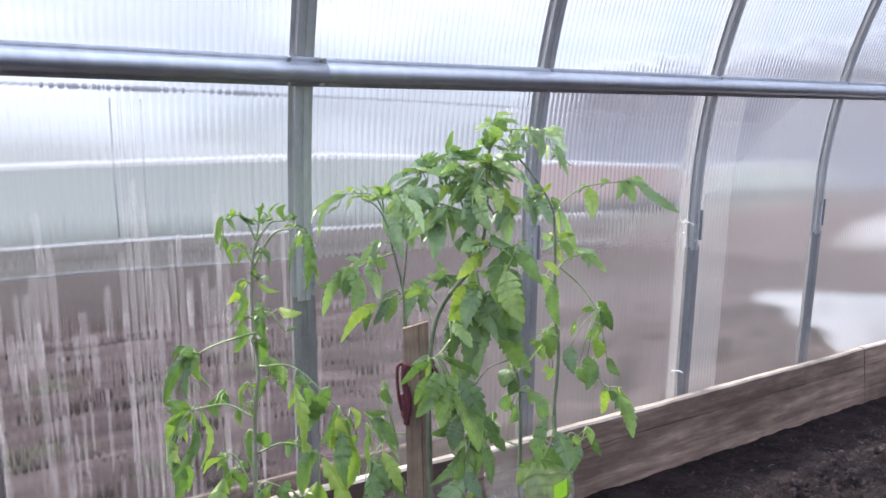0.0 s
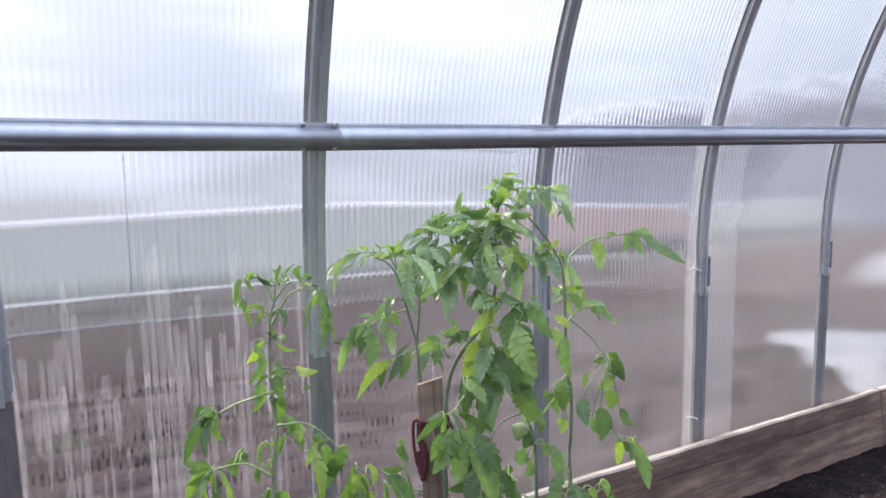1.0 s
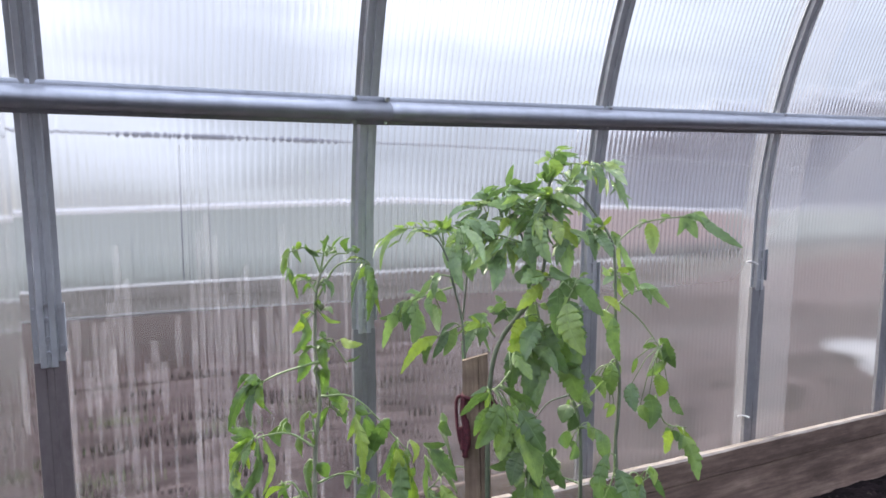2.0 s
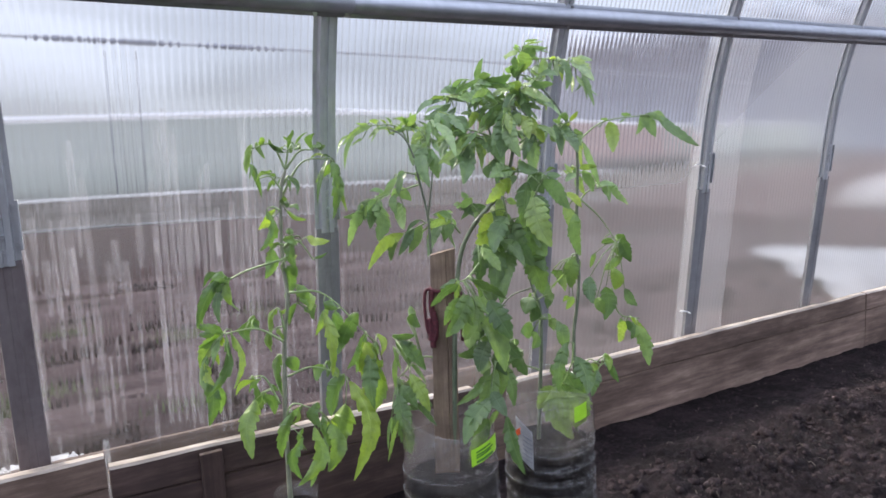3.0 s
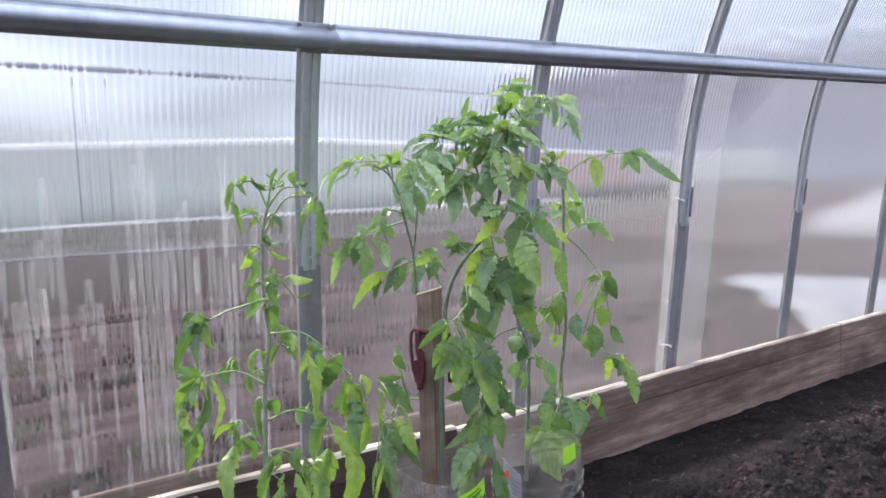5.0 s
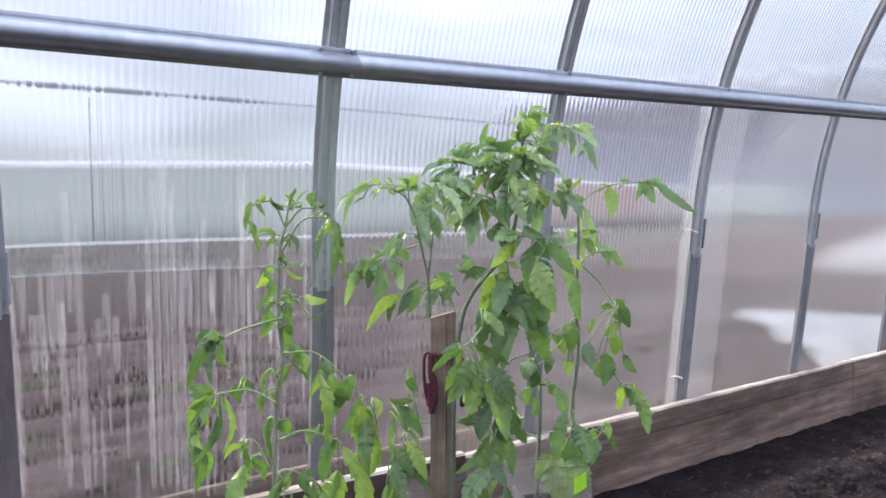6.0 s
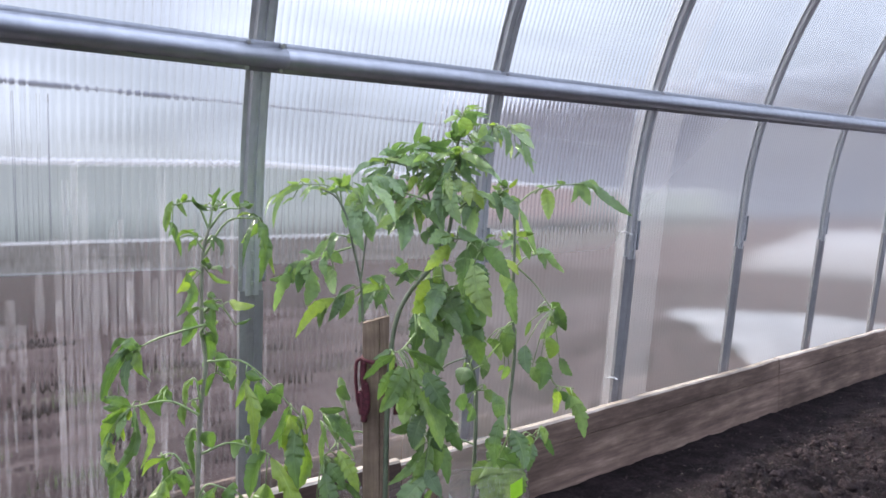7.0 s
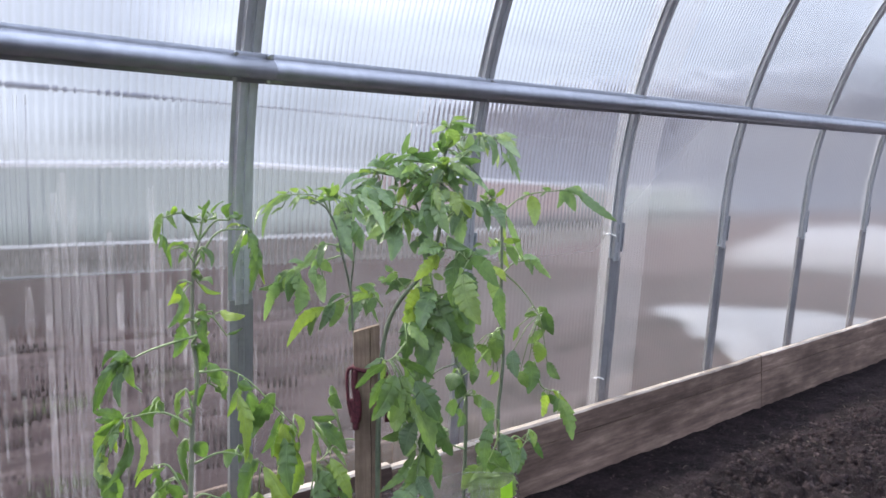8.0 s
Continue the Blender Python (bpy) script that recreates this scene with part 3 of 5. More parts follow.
SKIN = -0.0145


def sheet(x0, x1, mirror, layer=0.0, webs=True):
    """One curved twin-wall sheet: its skin, and the upright webs between its two walls."""
    rows = arch_points(8, 0.02)
    n = max(2, int(round((x1 - x0) / CELL)) + 1)
    verts, faces = [], []
    sway = random.Random(int(x0 * 100) + 7)
    ph = [sway.uniform(0, 6.28) for _ in range(4)]
    for y, z, a in rows:
        for i in range(n):
            x = x0 + i * CELL
            bow = 0.0022 * math.sin(2 * math.pi * (x / SPACING) + 1.57) * 0.5 + 0.001 * math.sin(5 * z + ph[0]) * math.sin(3 * x + ph[1])
            p = Vector((x, y, z)) + inward(a) * (SKIN - layer - 0.0015 + bow)
            verts.append(Vector((p.x, 2 * RIDGE_Y - p.y, p.z)) if mirror else p)
    for j in range(len(rows) - 1):
        for i in range(n - 1):
            faces.append((j * n + i, j * n + i + 1, (j + 1) * n + i + 1, (j + 1) * n + i))
    ob = mesh_object("plastic_sheet", verts, faces, POLY, greenhouse, True, "hazy clear twin-wall plastic sheet with upright cells")
    ob.visible_shadow = False
    if webs:
        verts, faces, m = [], [], len(rows)
        for i in range(n):
            x = x0 + i * CELL
            for y, z, a in rows:
                for d in (0.003, 0.0095):
                    p = Vector((x, y, z)) + inward(a) * (SKIN - layer - d)
                    verts.append(Vector((p.x, 2 * RIDGE_Y - p.y, p.z)) if mirror else p)
            for j in range(m - 1):
                o = i * 2 * m + 2 * j
                faces.append((o, o + 1, o + 3, o + 2))
        w = mesh_object("web", verts, faces, WEB, ob, False, "row of thin upright plastic webs inside the sheet")
        tagged(w, kind="stuff")
        w.visible_shadow = False
    return ob


sheet(X_MIN - 0.01, -0.05, False, 0.012)
sheet(-0.11, 2.045, False)
sheet(1.95, 4.06, False, 0.012)
sheet(3.98, X_MAX + 0.01, False)
for xa, xb in ((X_MIN - 0.01, 0.7), (0.66, 2.75), (2.69, X_MAX + 0.01)):
    sheet(xa, xb, True, webs=False)


def overlap_strip(x0, x1):
    v, f = along_arch(arch_points(8, 0.1), [(0, -0.0135), (x1 - x0, -0.0135)], x0)
    ob = mesh_object("overlap_strip", v, f, OVERLAP, greenhouse, True, "milky doubled edge where two plastic sheets overlap")
    ob.visible_shadow = False


overlap_strip(1.943, 1.985)
overlap_strip(2.04, 2.185)


def streaks():
    """Whitish dried runs of condensate inside single cells of the sheet beside the plants."""
    rng = random.Random(11)
    verts, faces = [], []

    def run(x, z0, z1, wide):
        rows = [r for r in HALF if z0 <= r[1] <= z1][::4]
        m = len(rows)
        if m < 3:
            return
        o = len(verts)
        for j, (y, z, a) in enumerate(rows):
            t = j / (m - 1)
            w = wide * min(1, 0.4 + (z1 - z) / 0.025, 0.35 + (z - z0) / 0.03) * (1 + 0.1 * math.sin(j * 1.9 + x * 50))
            p = Vector((x, y, z)) + inward(a) * (SKIN - 0.0035)
            verts.append(p + Vector((-w / 2, 0, 0)))
            verts.append(p + Vector((w / 2, 0, 0)))
        for j in range(m - 1):
            faces.append((o + 2 * j, o + 2 * j + 1, o + 2 * j + 3, o + 2 * j + 2))

    # the strongest runs: cell, top and foot in centimetres
    for cell, top, foot in ((7, 67, 25), (8, 74, 59), (10, 63, 50), (11, 72, 54), (12, 67, 24), (12, 77, 54), (13, 87, 62), (14, 80, 23),
                            (15, 67, 61), (17, 68, 53), (19, 76, 70), (22, 79, 61), (22, 67, 20), (23, 90, 20), (24, 93, 20), (25, 88, 19),
                            (26, 75, 18), (27, 74, 56), (28, 82, 54), (29, 83, 52), (30, 73, 38), (30, 70, 59), (32, 74, 51), (33, 70, 51), (34, 92, 17), (2, 66, 48), (4, 62, 36), (5, 69, 52), (9, 66, 50), (16, 64, 52), (18, 63, 48), (20, 71, 58), (35, 84, 54), (36, 72, 56), (38, 78, 50), (39, 66, 46)):
        x = -0.09 + (cell + 0.5) * CELL
        run(x, foot / 100, top / 100, CELL * rng.uniform(0.75, 1.0))
        z = foot / 100 - rng.uniform(0.01, 0.05)
        while z > 0.2:
            low = max(0.15, z - rng.uniform(0.1, 0.4))
            if rng.random() < 0.35:
                run(x, low, z, CELL * rng.uniform(0.35, 0.65))
            z = low - rng.uniform(0.01, 0.06)
    # thinner ones between them, fading out along the wall
    for i in range(3, 76):
        x = -0.09 + (i + 0.5) * CELL
        if rng.random() > (0.42 if i < 44 else 0.38 if i < 58 else 0.2):
            continue
        z = (0.92 if 33 < i < 44 else 0.74) - 0.3 * rng.random() ** 1.3
        while z > 0.16:
            low = max(0.15, z - rng.uniform(0.06, 0.35))
            if rng.random() < 0.6:
                run(x, low, z, CELL * rng.uniform(0.3, 0.6))
            z = low - rng.uniform(0.01, 0.09)
    ob = mesh_object("condensate_streak", verts, faces, STREAK, greenhouse, False, "whitish upright condensate runs inside the sheet cells")
    tagged(ob, kind="stuff")
    ob.visible_shadow = False


streaks()


def gable(x0, face):
    """An end wall of sheet with a framed doorway."""
    rows = arch_points(8, GROUND, 9, True)
    verts = [(x0, y, z) for y, z, a in rows]
    ob = mesh_object("end_sheet", verts, [tuple(range(len(verts)))], OVERLAP, greenhouse, label="hazy plastic end wall of the greenhouse")
    ob.visible_shadow = False
    for dy in (-0.42, 0.42):
        part("door_post", box(0.03, 0.04, 1.95, (x0 + face * 0.02, RIDGE_Y + dy, GROUND + 0.975), 0.003), GALV, greenhouse)
    part("door_head", box(0.03, 0.8, 0.04, (x0 + face * 0.02, RIDGE_Y, GROUND + 1.93), 0.003), GALV, greenhouse)


gable(X_MIN - 0.02, 1)
gable(X_MAX + 0.02, -1)


def sheet_clip(z):
    y, zz, a = arch_at(z)
    p = Vector((2.01, y, zz)) + inward(a) * -0.006
    v, f = tube(smooth_path([p + Vector((-0.062, -0.004, 0.004)), p + Vector((-0.05, -0.008, 0.006)), p + Vector((-0.028, -0.006, 0.0)), p + Vector((-0.02, -0.014, -0.006))], 4), 0.003, 6)
    return mesh_object("sheet_clip", v, f, WHITE_TRIM, greenhouse, True, "small white plastic sheet clip")


sheet_clip(0.715)
sheet_clip(0.205)

# ---- boards along the foot of the wall ----
BOARD_TOP, BOARD_FRONT, BOARD_BACK = 0.137, 0.092, 0.124


def bed_board(x0, x1, top, front, back, seed, bottom=-0.14, mat=None, dip=0.0):
    rng = random.Random(seed)
    steps = max(2, int((x1 - x0) / 0.05))
    ring = [(front, bottom), (front, bottom + 0.06), (front, top - 0.078), (front + 0.004, top - 0.0755), (front + 0.004, top - 0.0735), (front, top - 0.071), (front, top - 0.006), (front + 0.005, top), (back - 0.006, top), (back, top - 0.007), (back, bottom)]
    verts, faces, n = [], [], len(ring)
    for i in range(steps + 1):
        x = x0 + (x1 - x0) * i / steps
        for k, (y, z) in enumerate(ring):
            j = 0.0016 * noise.noise(Vector((x * 7, y * 20 + seed, z * 14)))
            verts.append((x, y + j, z - (dip * i / steps if k not in (0, 1, 10) else 0) + (j * 1.6 + 0.003 * noise.noise(Vector((x * 1.7, seed, 0))) if k in (6, 7, 8, 9) else 0.006 * noise.noise(Vector((x * 2.1, seed, 5))) if k in (2, 3, 4, 5) else 0)))
    for i in range(steps):
        for k in range(n):
            m = (k + 1) % n
            faces.append((i * n + k, (i + 1) * n + k, (i + 1) * n + m, i * n + m))
    faces.append(tuple(range(n)))
    faces.append(tuple(range(steps * n + n - 1, steps * n - 1, -1)))
    ob = mesh_object("bed_board", verts, faces, mat or BOARD)
    # the top edge is bleached by the weather, and coloured paler still for sunlight on it
    ob.data.materials.append(BOARD_LIT_EDGE)
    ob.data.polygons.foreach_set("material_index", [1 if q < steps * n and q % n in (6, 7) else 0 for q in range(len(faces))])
    return tagged(ob, "weathered brown plank on edge along the greenhouse wall", "plank", "planks along the wall", "structure")


bed_board(-1.3, 0.128, BOARD_TOP + 0.064, 0.078, 0.11, 3)
# this stretch has the darker board colour; it ends behind a bottle
bed_board(0.136, 1.06, BOARD_TOP + 0.031, BOARD_FRONT, BOARD_BACK, 5, mat=BOARD_DARK, dip=0.02)
bed_board(1.063, 2.98, BOARD_TOP, BOARD_FRONT + 0.001, BOARD_BACK, 6)
bed_board(2.984, 5.3, BOARD_TOP + 0.002, BOARD_FRONT + 0.001, BOARD_BACK, 8)


def peg(x0, h, name="wooden_peg"):
    bm = box(0.05, 0.016, h, (0, 0, 0), 0.003)
    ob = part(name, bm, PEG)
    ob.matrix_world = pose(x0, BOARD_FRONT - 0.0105, BOARD_TOP + 0.017 - h / 2, 0, 0, 0)
    return tagged(ob, "dark wooden peg holding the plank edge upright", "peg", "pegs at the planks", "structure")


peg(0.345, 0.26)
peg(4.36, 0.24)
outer = bed_board(-1.4, 1.5, 0.15, 0.25, 0.275, 21, -0.2)
outer.name = "outer_board"
outer.data.polygons.foreach_set("material_index", [0] * len(outer.data.polygons))
tagged(outer, "pale plank on edge outside the plastic wall", "plank")


# ---- soil inside ----
def soil_height(x, y):
    v = Vector((x, y, 0))
    h = 0.02 * noise.noise(v * 2.3) + 0.016 * noise.noise(v * 7) + 0.02 * noise.noise(v * 15) + 0.02 * abs(noise.noise(v * 29)) + 0.011 * noise.noise(v * 52)
    h += 0.05 * max(0.0, min(1.0, (-y - 0.45) / 0.5)) * (0.6 + 0.4 * noise.noise(v * 1.3))
    wall = max(0.0, min(1.0, (y + 0.3 + 0.06 * noise.noise(v * 3)) / 0.24))
    return GROUND + h * (1 - 0.72 * wall) - 0.03 * wall


def soil_bed():
    xs = list(np.arange(-1.36, 0.4, 0.06)) + list(np.arange(0.4, 3.6, 0.011)) + list(np.arange(3.6, 5.45, 0.03))
    ys = list(np.arange(2 * RIDGE_Y - 0.2, -1.1, 0.07)) + list(np.arange(-1.1, 0.14, 0.011))
    verts = [(x, y, soil_height(x, y)) for y in ys for x in xs]
    n = len(xs)
    faces = [(j * n + i, j * n + i + 1, (j + 1) * n + i + 1, (j + 1) * n + i) for j in range(len(ys) - 1) for i in range(n - 1)]
    tagged(mesh_object("soil_bed", verts, faces, SOIL, None, True), "dark crumbly dug soil floor of the greenhouse", "soil", kind="structure")


soil_bed()


def clods():
    rng = random.Random(4)
    bm = bmesh.new()
    bmesh.ops.create_icosphere(bm, subdivisions=1, radius=1)
    base_v = [v.co.copy() for v in bm.verts]
    base_f = [tuple(v.index for v in f.verts) for f in bm.faces]
    bm.free()
    verts, faces = [], []
    for _ in range(14000):
        x, y = rng.uniform(0.7, 4.2), rng.uniform(-1.15, 0.06)
        r = 0.0025 + 0.012 * rng.random() ** 4
        if y > -0.2 + 0.06 * math.sin(3 * x):
            r *= 0.5
        m = Euler((rng.uniform(0, 6), rng.uniform(0, 6), rng.uniform(0, 6))).to_matrix()
        sq = (rng.uniform(0.7, 1.3), rng.uniform(0.6, 1.1), rng.uniform(0.5, 0.9))
        z = soil_height(x, y) - r * 0.1
        o = len(verts)
        for v in base_v:
            q = m @ Vector((v.x * sq[0], v.y * sq[1], v.z * sq[2])) * (r * (1 + 0.25 * rng.uniform(-1, 1)))
            verts.append((x + q.x, y + q.y, z + q.z))
        faces += [tuple(o + i for i in f) for f in base_f]
    # larger lumps, broken and pitted
    bm = bmesh.new()
    bmesh.ops.create_icosphere(bm, subdivisions=2, radius=1)
    lump_v = [v.co.copy() for v in bm.verts]
    lump_f = [tuple(v.index for v in f.verts) for f in bm.faces]
    bm.free()
    for _ in range(620):
        x, y = rng.uniform(0.9, 4.2), rng.uniform(-1.15, -0.22)
        r = 0.006 + 0.016 * rng.random() ** 3
        turn = Euler((rng.uniform(0, 6), rng.uniform(0, 6), rng.uniform(0, 6))).to_matrix()
        flat, seed = rng.uniform(0.5, 0.85), rng.uniform(0, 50)
        z = soil_height(x, y) + r * 0.12
        o = len(verts)
        for v in lump_v:
            k = 1 + 0.8 * noise.noise(v * 1.5 + Vector((seed, 0, 0))) + 0.55 * noise.noise(v * 3.7 + Vector((0, seed, 0)))
            q = turn @ v * (r * k)
            verts.append((x + q.x, y + q.y, z + q.z * flat))
        faces += [tuple(o + i for i in f) for f in lump_f]
    tagged(mesh_object("soil_clods", verts, faces, CLOD, None, True), "loose dark soil crumbs and clods on the bed", "soil", kind="stuff")
    verts, faces = [], []
    for _ in range(150):
        x, y, a, n = rng.uniform(0.9, 3.6), rng.uniform(-1.0, 0.0), rng.uniform(0, 6.28), rng.uniform(0.008, 0.03)
        pts = []
        for k in range(4):
            a += rng.uniform(-0.5, 0.5)
            pts.append(Vector((x, y, soil_height(x, y) + 0.004 + 0.004 * math.sin(k * 1.1))))
            x, y = x + n * math.cos(a) / 3, y + n * math.sin(a) / 3
        tv, tf = tube(pts, 0.0008, 4, False)
        o = len(verts)
        verts += tv
        faces += [tuple(o + i for i in q) for q in tf]
    tagged(mesh_object("root_fibres", verts, faces, STRAW), "short pale root fibres and straw on the soil", "straw", kind="stuff")


clods()


# ---- outside: field, fence, pole and cable ----
def outside_ground():
    xs = [-300, -80, -30, -12] + list(np.arange(-4, 9, 0.09)) + [10, 12, 15, 20, 30, 80, 300]
    ys = [-300, -60, -12, -4] + [-3.4, 0.2] + list(np.arange(0.24, 5.2, 0.07)) + [5.6, 6.2, 7, 8, 9, 10.5, 12, 15, 20, 30, 80, 300]
    verts = []
    for y in ys:
        for x in xs:
            v = Vector((x, y, 0))
            h = 0
            if -4 <= x <= 9 and 0.24 <= y <= 5.2:
                h = 0.03 * math.sin(y * 9 + 0.6 * noise.noise(v)) + 0.03 * noise.noise(v * 2.2) + 0.05 * noise.noise(v * 6)
            verts.append((x, y, -0.13 + h))
    n = len(xs)
    faces = [(j * n + i, j * n + i + 1, (j + 1) * n + i + 1, (j + 1) * n + i) for j in range(len(ys) - 1) for i in range(n - 1)]
    tagged(mesh_object("ground", verts, faces, FIELD, None, True), "bare brown garden soil reaching to the fence", "ground", kind="structure")


outside_ground()


def strip(name, y0, y1, x0, x1, skew, height, mat, label, category, seed):
    """A low band of ground lying across the field; skew: how it nears the wall along x."""
    verts, faces = [], []
    steps, across = 60, 8
    for i in range(steps + 1):
        x = x0 + (x1 - x0) * i / steps
        for k in range(across + 1):
            t = k / across
            y = y0 + (y1 - y0) * t + skew * x
            z = -0.14 + height * math.sin(math.pi * t) * (0.75 + 0.35 * noise.noise(Vector((x * 0.8, y, seed))))
            verts.append((x, y, z))
    n = across + 1
    for i in range(steps):
        for k in range(across):
            faces.append((i * n + k, (i + 1) * n + k, (i + 1) * n + k + 1, i * n + k + 1))
    return tagged(mesh_object(name, verts, faces, mat, None, True), label, category, kind="structure")


strip("dug_bed", 4.7, 12.9, -12, 7.8, -0.1, 0.16, DARK_BED, "dark freshly dug garden bed", "garden bed", 1)
strip("grass_verge", 14.0, 17.2, -20, 9.0, 0.02, 0.3, DRY_GRASS, "dull brown dead grass verge before the fence", "grass", 3)
strip("dry_ground", 5.0, 11.9, 8.2, 34, 0.5, 0.22, DRY_PALE, "pale dry ground reaching to the fence corner", "ground", 6)
FENCE_LINE = [Vector((-16, 19.0, -0.14)), Vector((0, 16.6, -0.14)), Vector((6.6, 15.6, -0.14)), Vector((29, 28, -0.14)), Vector((44, 30, -0.14))]


def along_fence(t):
    """The place and heading at t metres along the fence."""
    for a, b in zip(FENCE_LINE, FENCE_LINE[1:]):
        d = (b - a).length
        if t <= d:
            return a.lerp(b, t / d), (b - a).normalized()
        t -= d
    return FENCE_LINE[-1], (FENCE_LINE[-1] - FENCE_LINE[-2]).normalized()


FENCE_LENGTH = sum((b - a).length for a, b in zip(FENCE_LINE, FENCE_LINE[1:]))


BED_EDGE = [Vector((-12, 14.6, -0.14)), Vector((1.0, 13.3, -0.14)), Vector((5.0, 11.3, -0.14)), Vector((9.4, 9.1, -0.14))]


def edging():
    """A grey board edging on edge behind the dug bed, pale along its top, with a thin pipe laid at its foot."""
    for a, b in zip(BED_EDGE, BED_EDGE[1:]):
        d = b - a
        n = max(1, round(d.length / 2.0))
        for k in range(n):
            p = a.lerp(b, (k + 0.5) / n)
            e = thing("edging_board", pose(p.x, p.y, p.z, 0, 0, math.degrees(math.atan2(d.y, d.x))), "weathered grey board on edge behind the dug bed", "garden edging", "boards edging the bed")
            part("board", box(d.length / n - 0.01, 0.05, 0.56, (0, 0, 0.25), 0.006), EDGE_BOARD, e)
            part("cap", box(d.length / n, 0.09, 0.045, (0, 0, 0.552), 0.008), FENCE_CAP, e, "pale cap strip")
    pts = [p + Vector((0, -0.1, 0.035)) for p in BED_EDGE]
    v, f = tube(pts, 0.009, 6)
    tagged(mesh_object("edging_pipe", v, f, WHITE_TRIM, None, True), "thin pale pipe laid along the garden bed", "pipe")


edging()


def fence():
    f = thing("fence", pose(0, 0, 0), "pale grey-green sheet fence with a white top rail", "fence")
    panel, post = None, None
    for i in range(int(FENCE_LENGTH)):
        p, d = along_fence(i + 0.5)
        m = pose(*p, 0, 0, math.degrees(math.atan2(d.y, d.x)))
        if panel is None:
            panel = part("fence_panel", box(1.0, 0.03, 2.15, (0, 0, 1.08)), FENCE, f)
            post = part("fence_post", box(0.05, 0.04, 2.1, (0.5, 0.04, 1.05), 0.004), FENCE_CAP, f)
            bm = box(1.0, 0.1, 0.1, (0, 0, 0))
            bmesh.ops.transform(bm, matrix=pose(0, -0.05, 2.24, 45, 0, 0), verts=bm.verts)
            rail = part("top_rail", bm, FENCE_CAP, f, "white angled top rail")
            for o in (panel, post, rail):
                o.matrix_basis = m
            # past the corner the sheets are reddish brown
            brown = panel.data.copy()
            brown.materials.clear()
            brown.materials.append(FENCE_BROWN)
        else:
            for src in (panel, post, rail):
                o = new(src.name.split(".")[0], brown if src is panel and 12 < p.x < 31 else src.data)
                o.parent, o.matrix_basis = f, m
                tagged(o, "white angled top rail" if src is rail else "reddish brown sheet" if o.data is brown else "")


fence()


def fence_foot():
    """Dead weeds standing along the foot of the fence."""
    rng = random.Random(14)
    verts, faces = [], []
    for _ in range(9000):
        p, d = along_fence(rng.uniform(0, FENCE_LENGTH))
        side = Vector((-d.y, d.x, 0))
        q = p + side * rng.uniform(-0.35, -0.08)
        h, w = 0.25 + 0.75 * rng.random() ** 1.6, 0.03
        lean = d * rng.uniform(-0.15, 0.15)
        o = len(verts)
        verts += [q - d * w, q + d * w, q + lean + Vector((0, 0, h))]
        faces.append((o, o + 1, o + 2))
    tagged(mesh_object("dead_weeds", verts, faces, WEEDS), "dull grey-green dead weeds along the fence", "weeds", kind="stuff")


fence_foot()


def pole_and_cable():
    p = thing("utility_pole", pose(1.78, 15.4, -0.14), "grey weathered utility pole", "pole")
    v, f = tube([(0, 0, 0), (0, 0, 2), (0.02, 0, 3.5)], [0.042, 0.04, 0.035], 10)
    mesh_object("shaft", v, f, POLE_PALE, p, True)
    part("insulator", box(0.1, 0.1, 0.16, (0.02, 0, 3.5), 0.02), WHITE_TRIM, p)
    pts = [(-26 + 2 * i, 21.5 + 0.14 * 2 * i, 5.4 - 0.012 * (2 * i - 26) + 0.1 * math.cos(i * 0.3)) for i in range(48)]
    for end in (pts[0], pts[-1]):
        q = thing("utility_pole", pose(end[0], end[1], -0.14), "tall grey pole carrying the overhead cable", "pole")
        v, f = tube([(0, 0, 0), (0, 0, 2.5), (0, 0, end[2] + 0.15)], [0.09, 0.08, 0.07], 10)
        mesh_object("shaft", v, f, POLE_PALE, q, True)
        part("insulator", box(0.1, 0.1, 0.16, (0, 0, end[2] + 0.2), 0.02), WHITE_TRIM, q)
    v, f = tube(pts, 0.042, 6)
    cable = tagged(mesh_object("overhead_cable", v, f, POLE_PALE, None, True), "grey overhead cable with thick sleeves above the fence", "cable")
    for mid, long in ((1.25, 1.3), (3.4, 2.2), (6.9, 2.0)):
        i = (mid + 26) / 2
        z = 5.4 - 0.012 * mid + 0.1 * math.cos(i * 0.3)
        dz = -0.012 - 0.015 * math.sin(i * 0.3)
        ends = [(mid + k * long / 2, 21.5 + 0.14 * (mid + 26 + k * long / 2), z + dz * k * long / 2) for k in (-1, -0.8, 0.8, 1)]
        v, f = tube(ends, [0.05, 0.1, 0.1, 0.05], 8)
        mesh_object("cable_sleeve", v, f, SLEEVE, cable, True, "thick dark sleeve round the cable")


pole_and_cable()


def film_sheet():
    """Crumpled white film lying on the soil close to the wall."""
    verts, faces = [], []
    nx, ny = 60, 34
    for j in range(ny + 1):
        for i in range(nx + 1):
            y = 0.42 + 2.0 * j / ny
            left = 3.55 + 0.75 * (y - 0.42)
            x = left + (5.5 - left) * i / nx
            e = min(1, 3 * (i / nx), 3 * (j / ny), 3 * (1 - j / ny))
            edge = 0.25 * noise.noise(Vector((x * 1.6, y * 1.6, 3)))
            z = -0.1 + 0.05 * e + 0.06 * abs(noise.noise(Vector((x * 2.2, y * 3, 9)))) + 0.02 * noise.noise(Vector((x * 8, y * 9, 1)))
            verts.append((x + edge * (1 - i / nx), y + edge * 0.5, z))
    n = nx + 1
    faces = [(j * n + i, j * n + i + 1, (j + 1) * n + i + 1, (j + 1) * n + i) for j in range(ny) for i in range(nx)]
    ob = mesh_object("plastic_film", verts, faces, FILM, None, True)
    thicken(ob, 0.003)
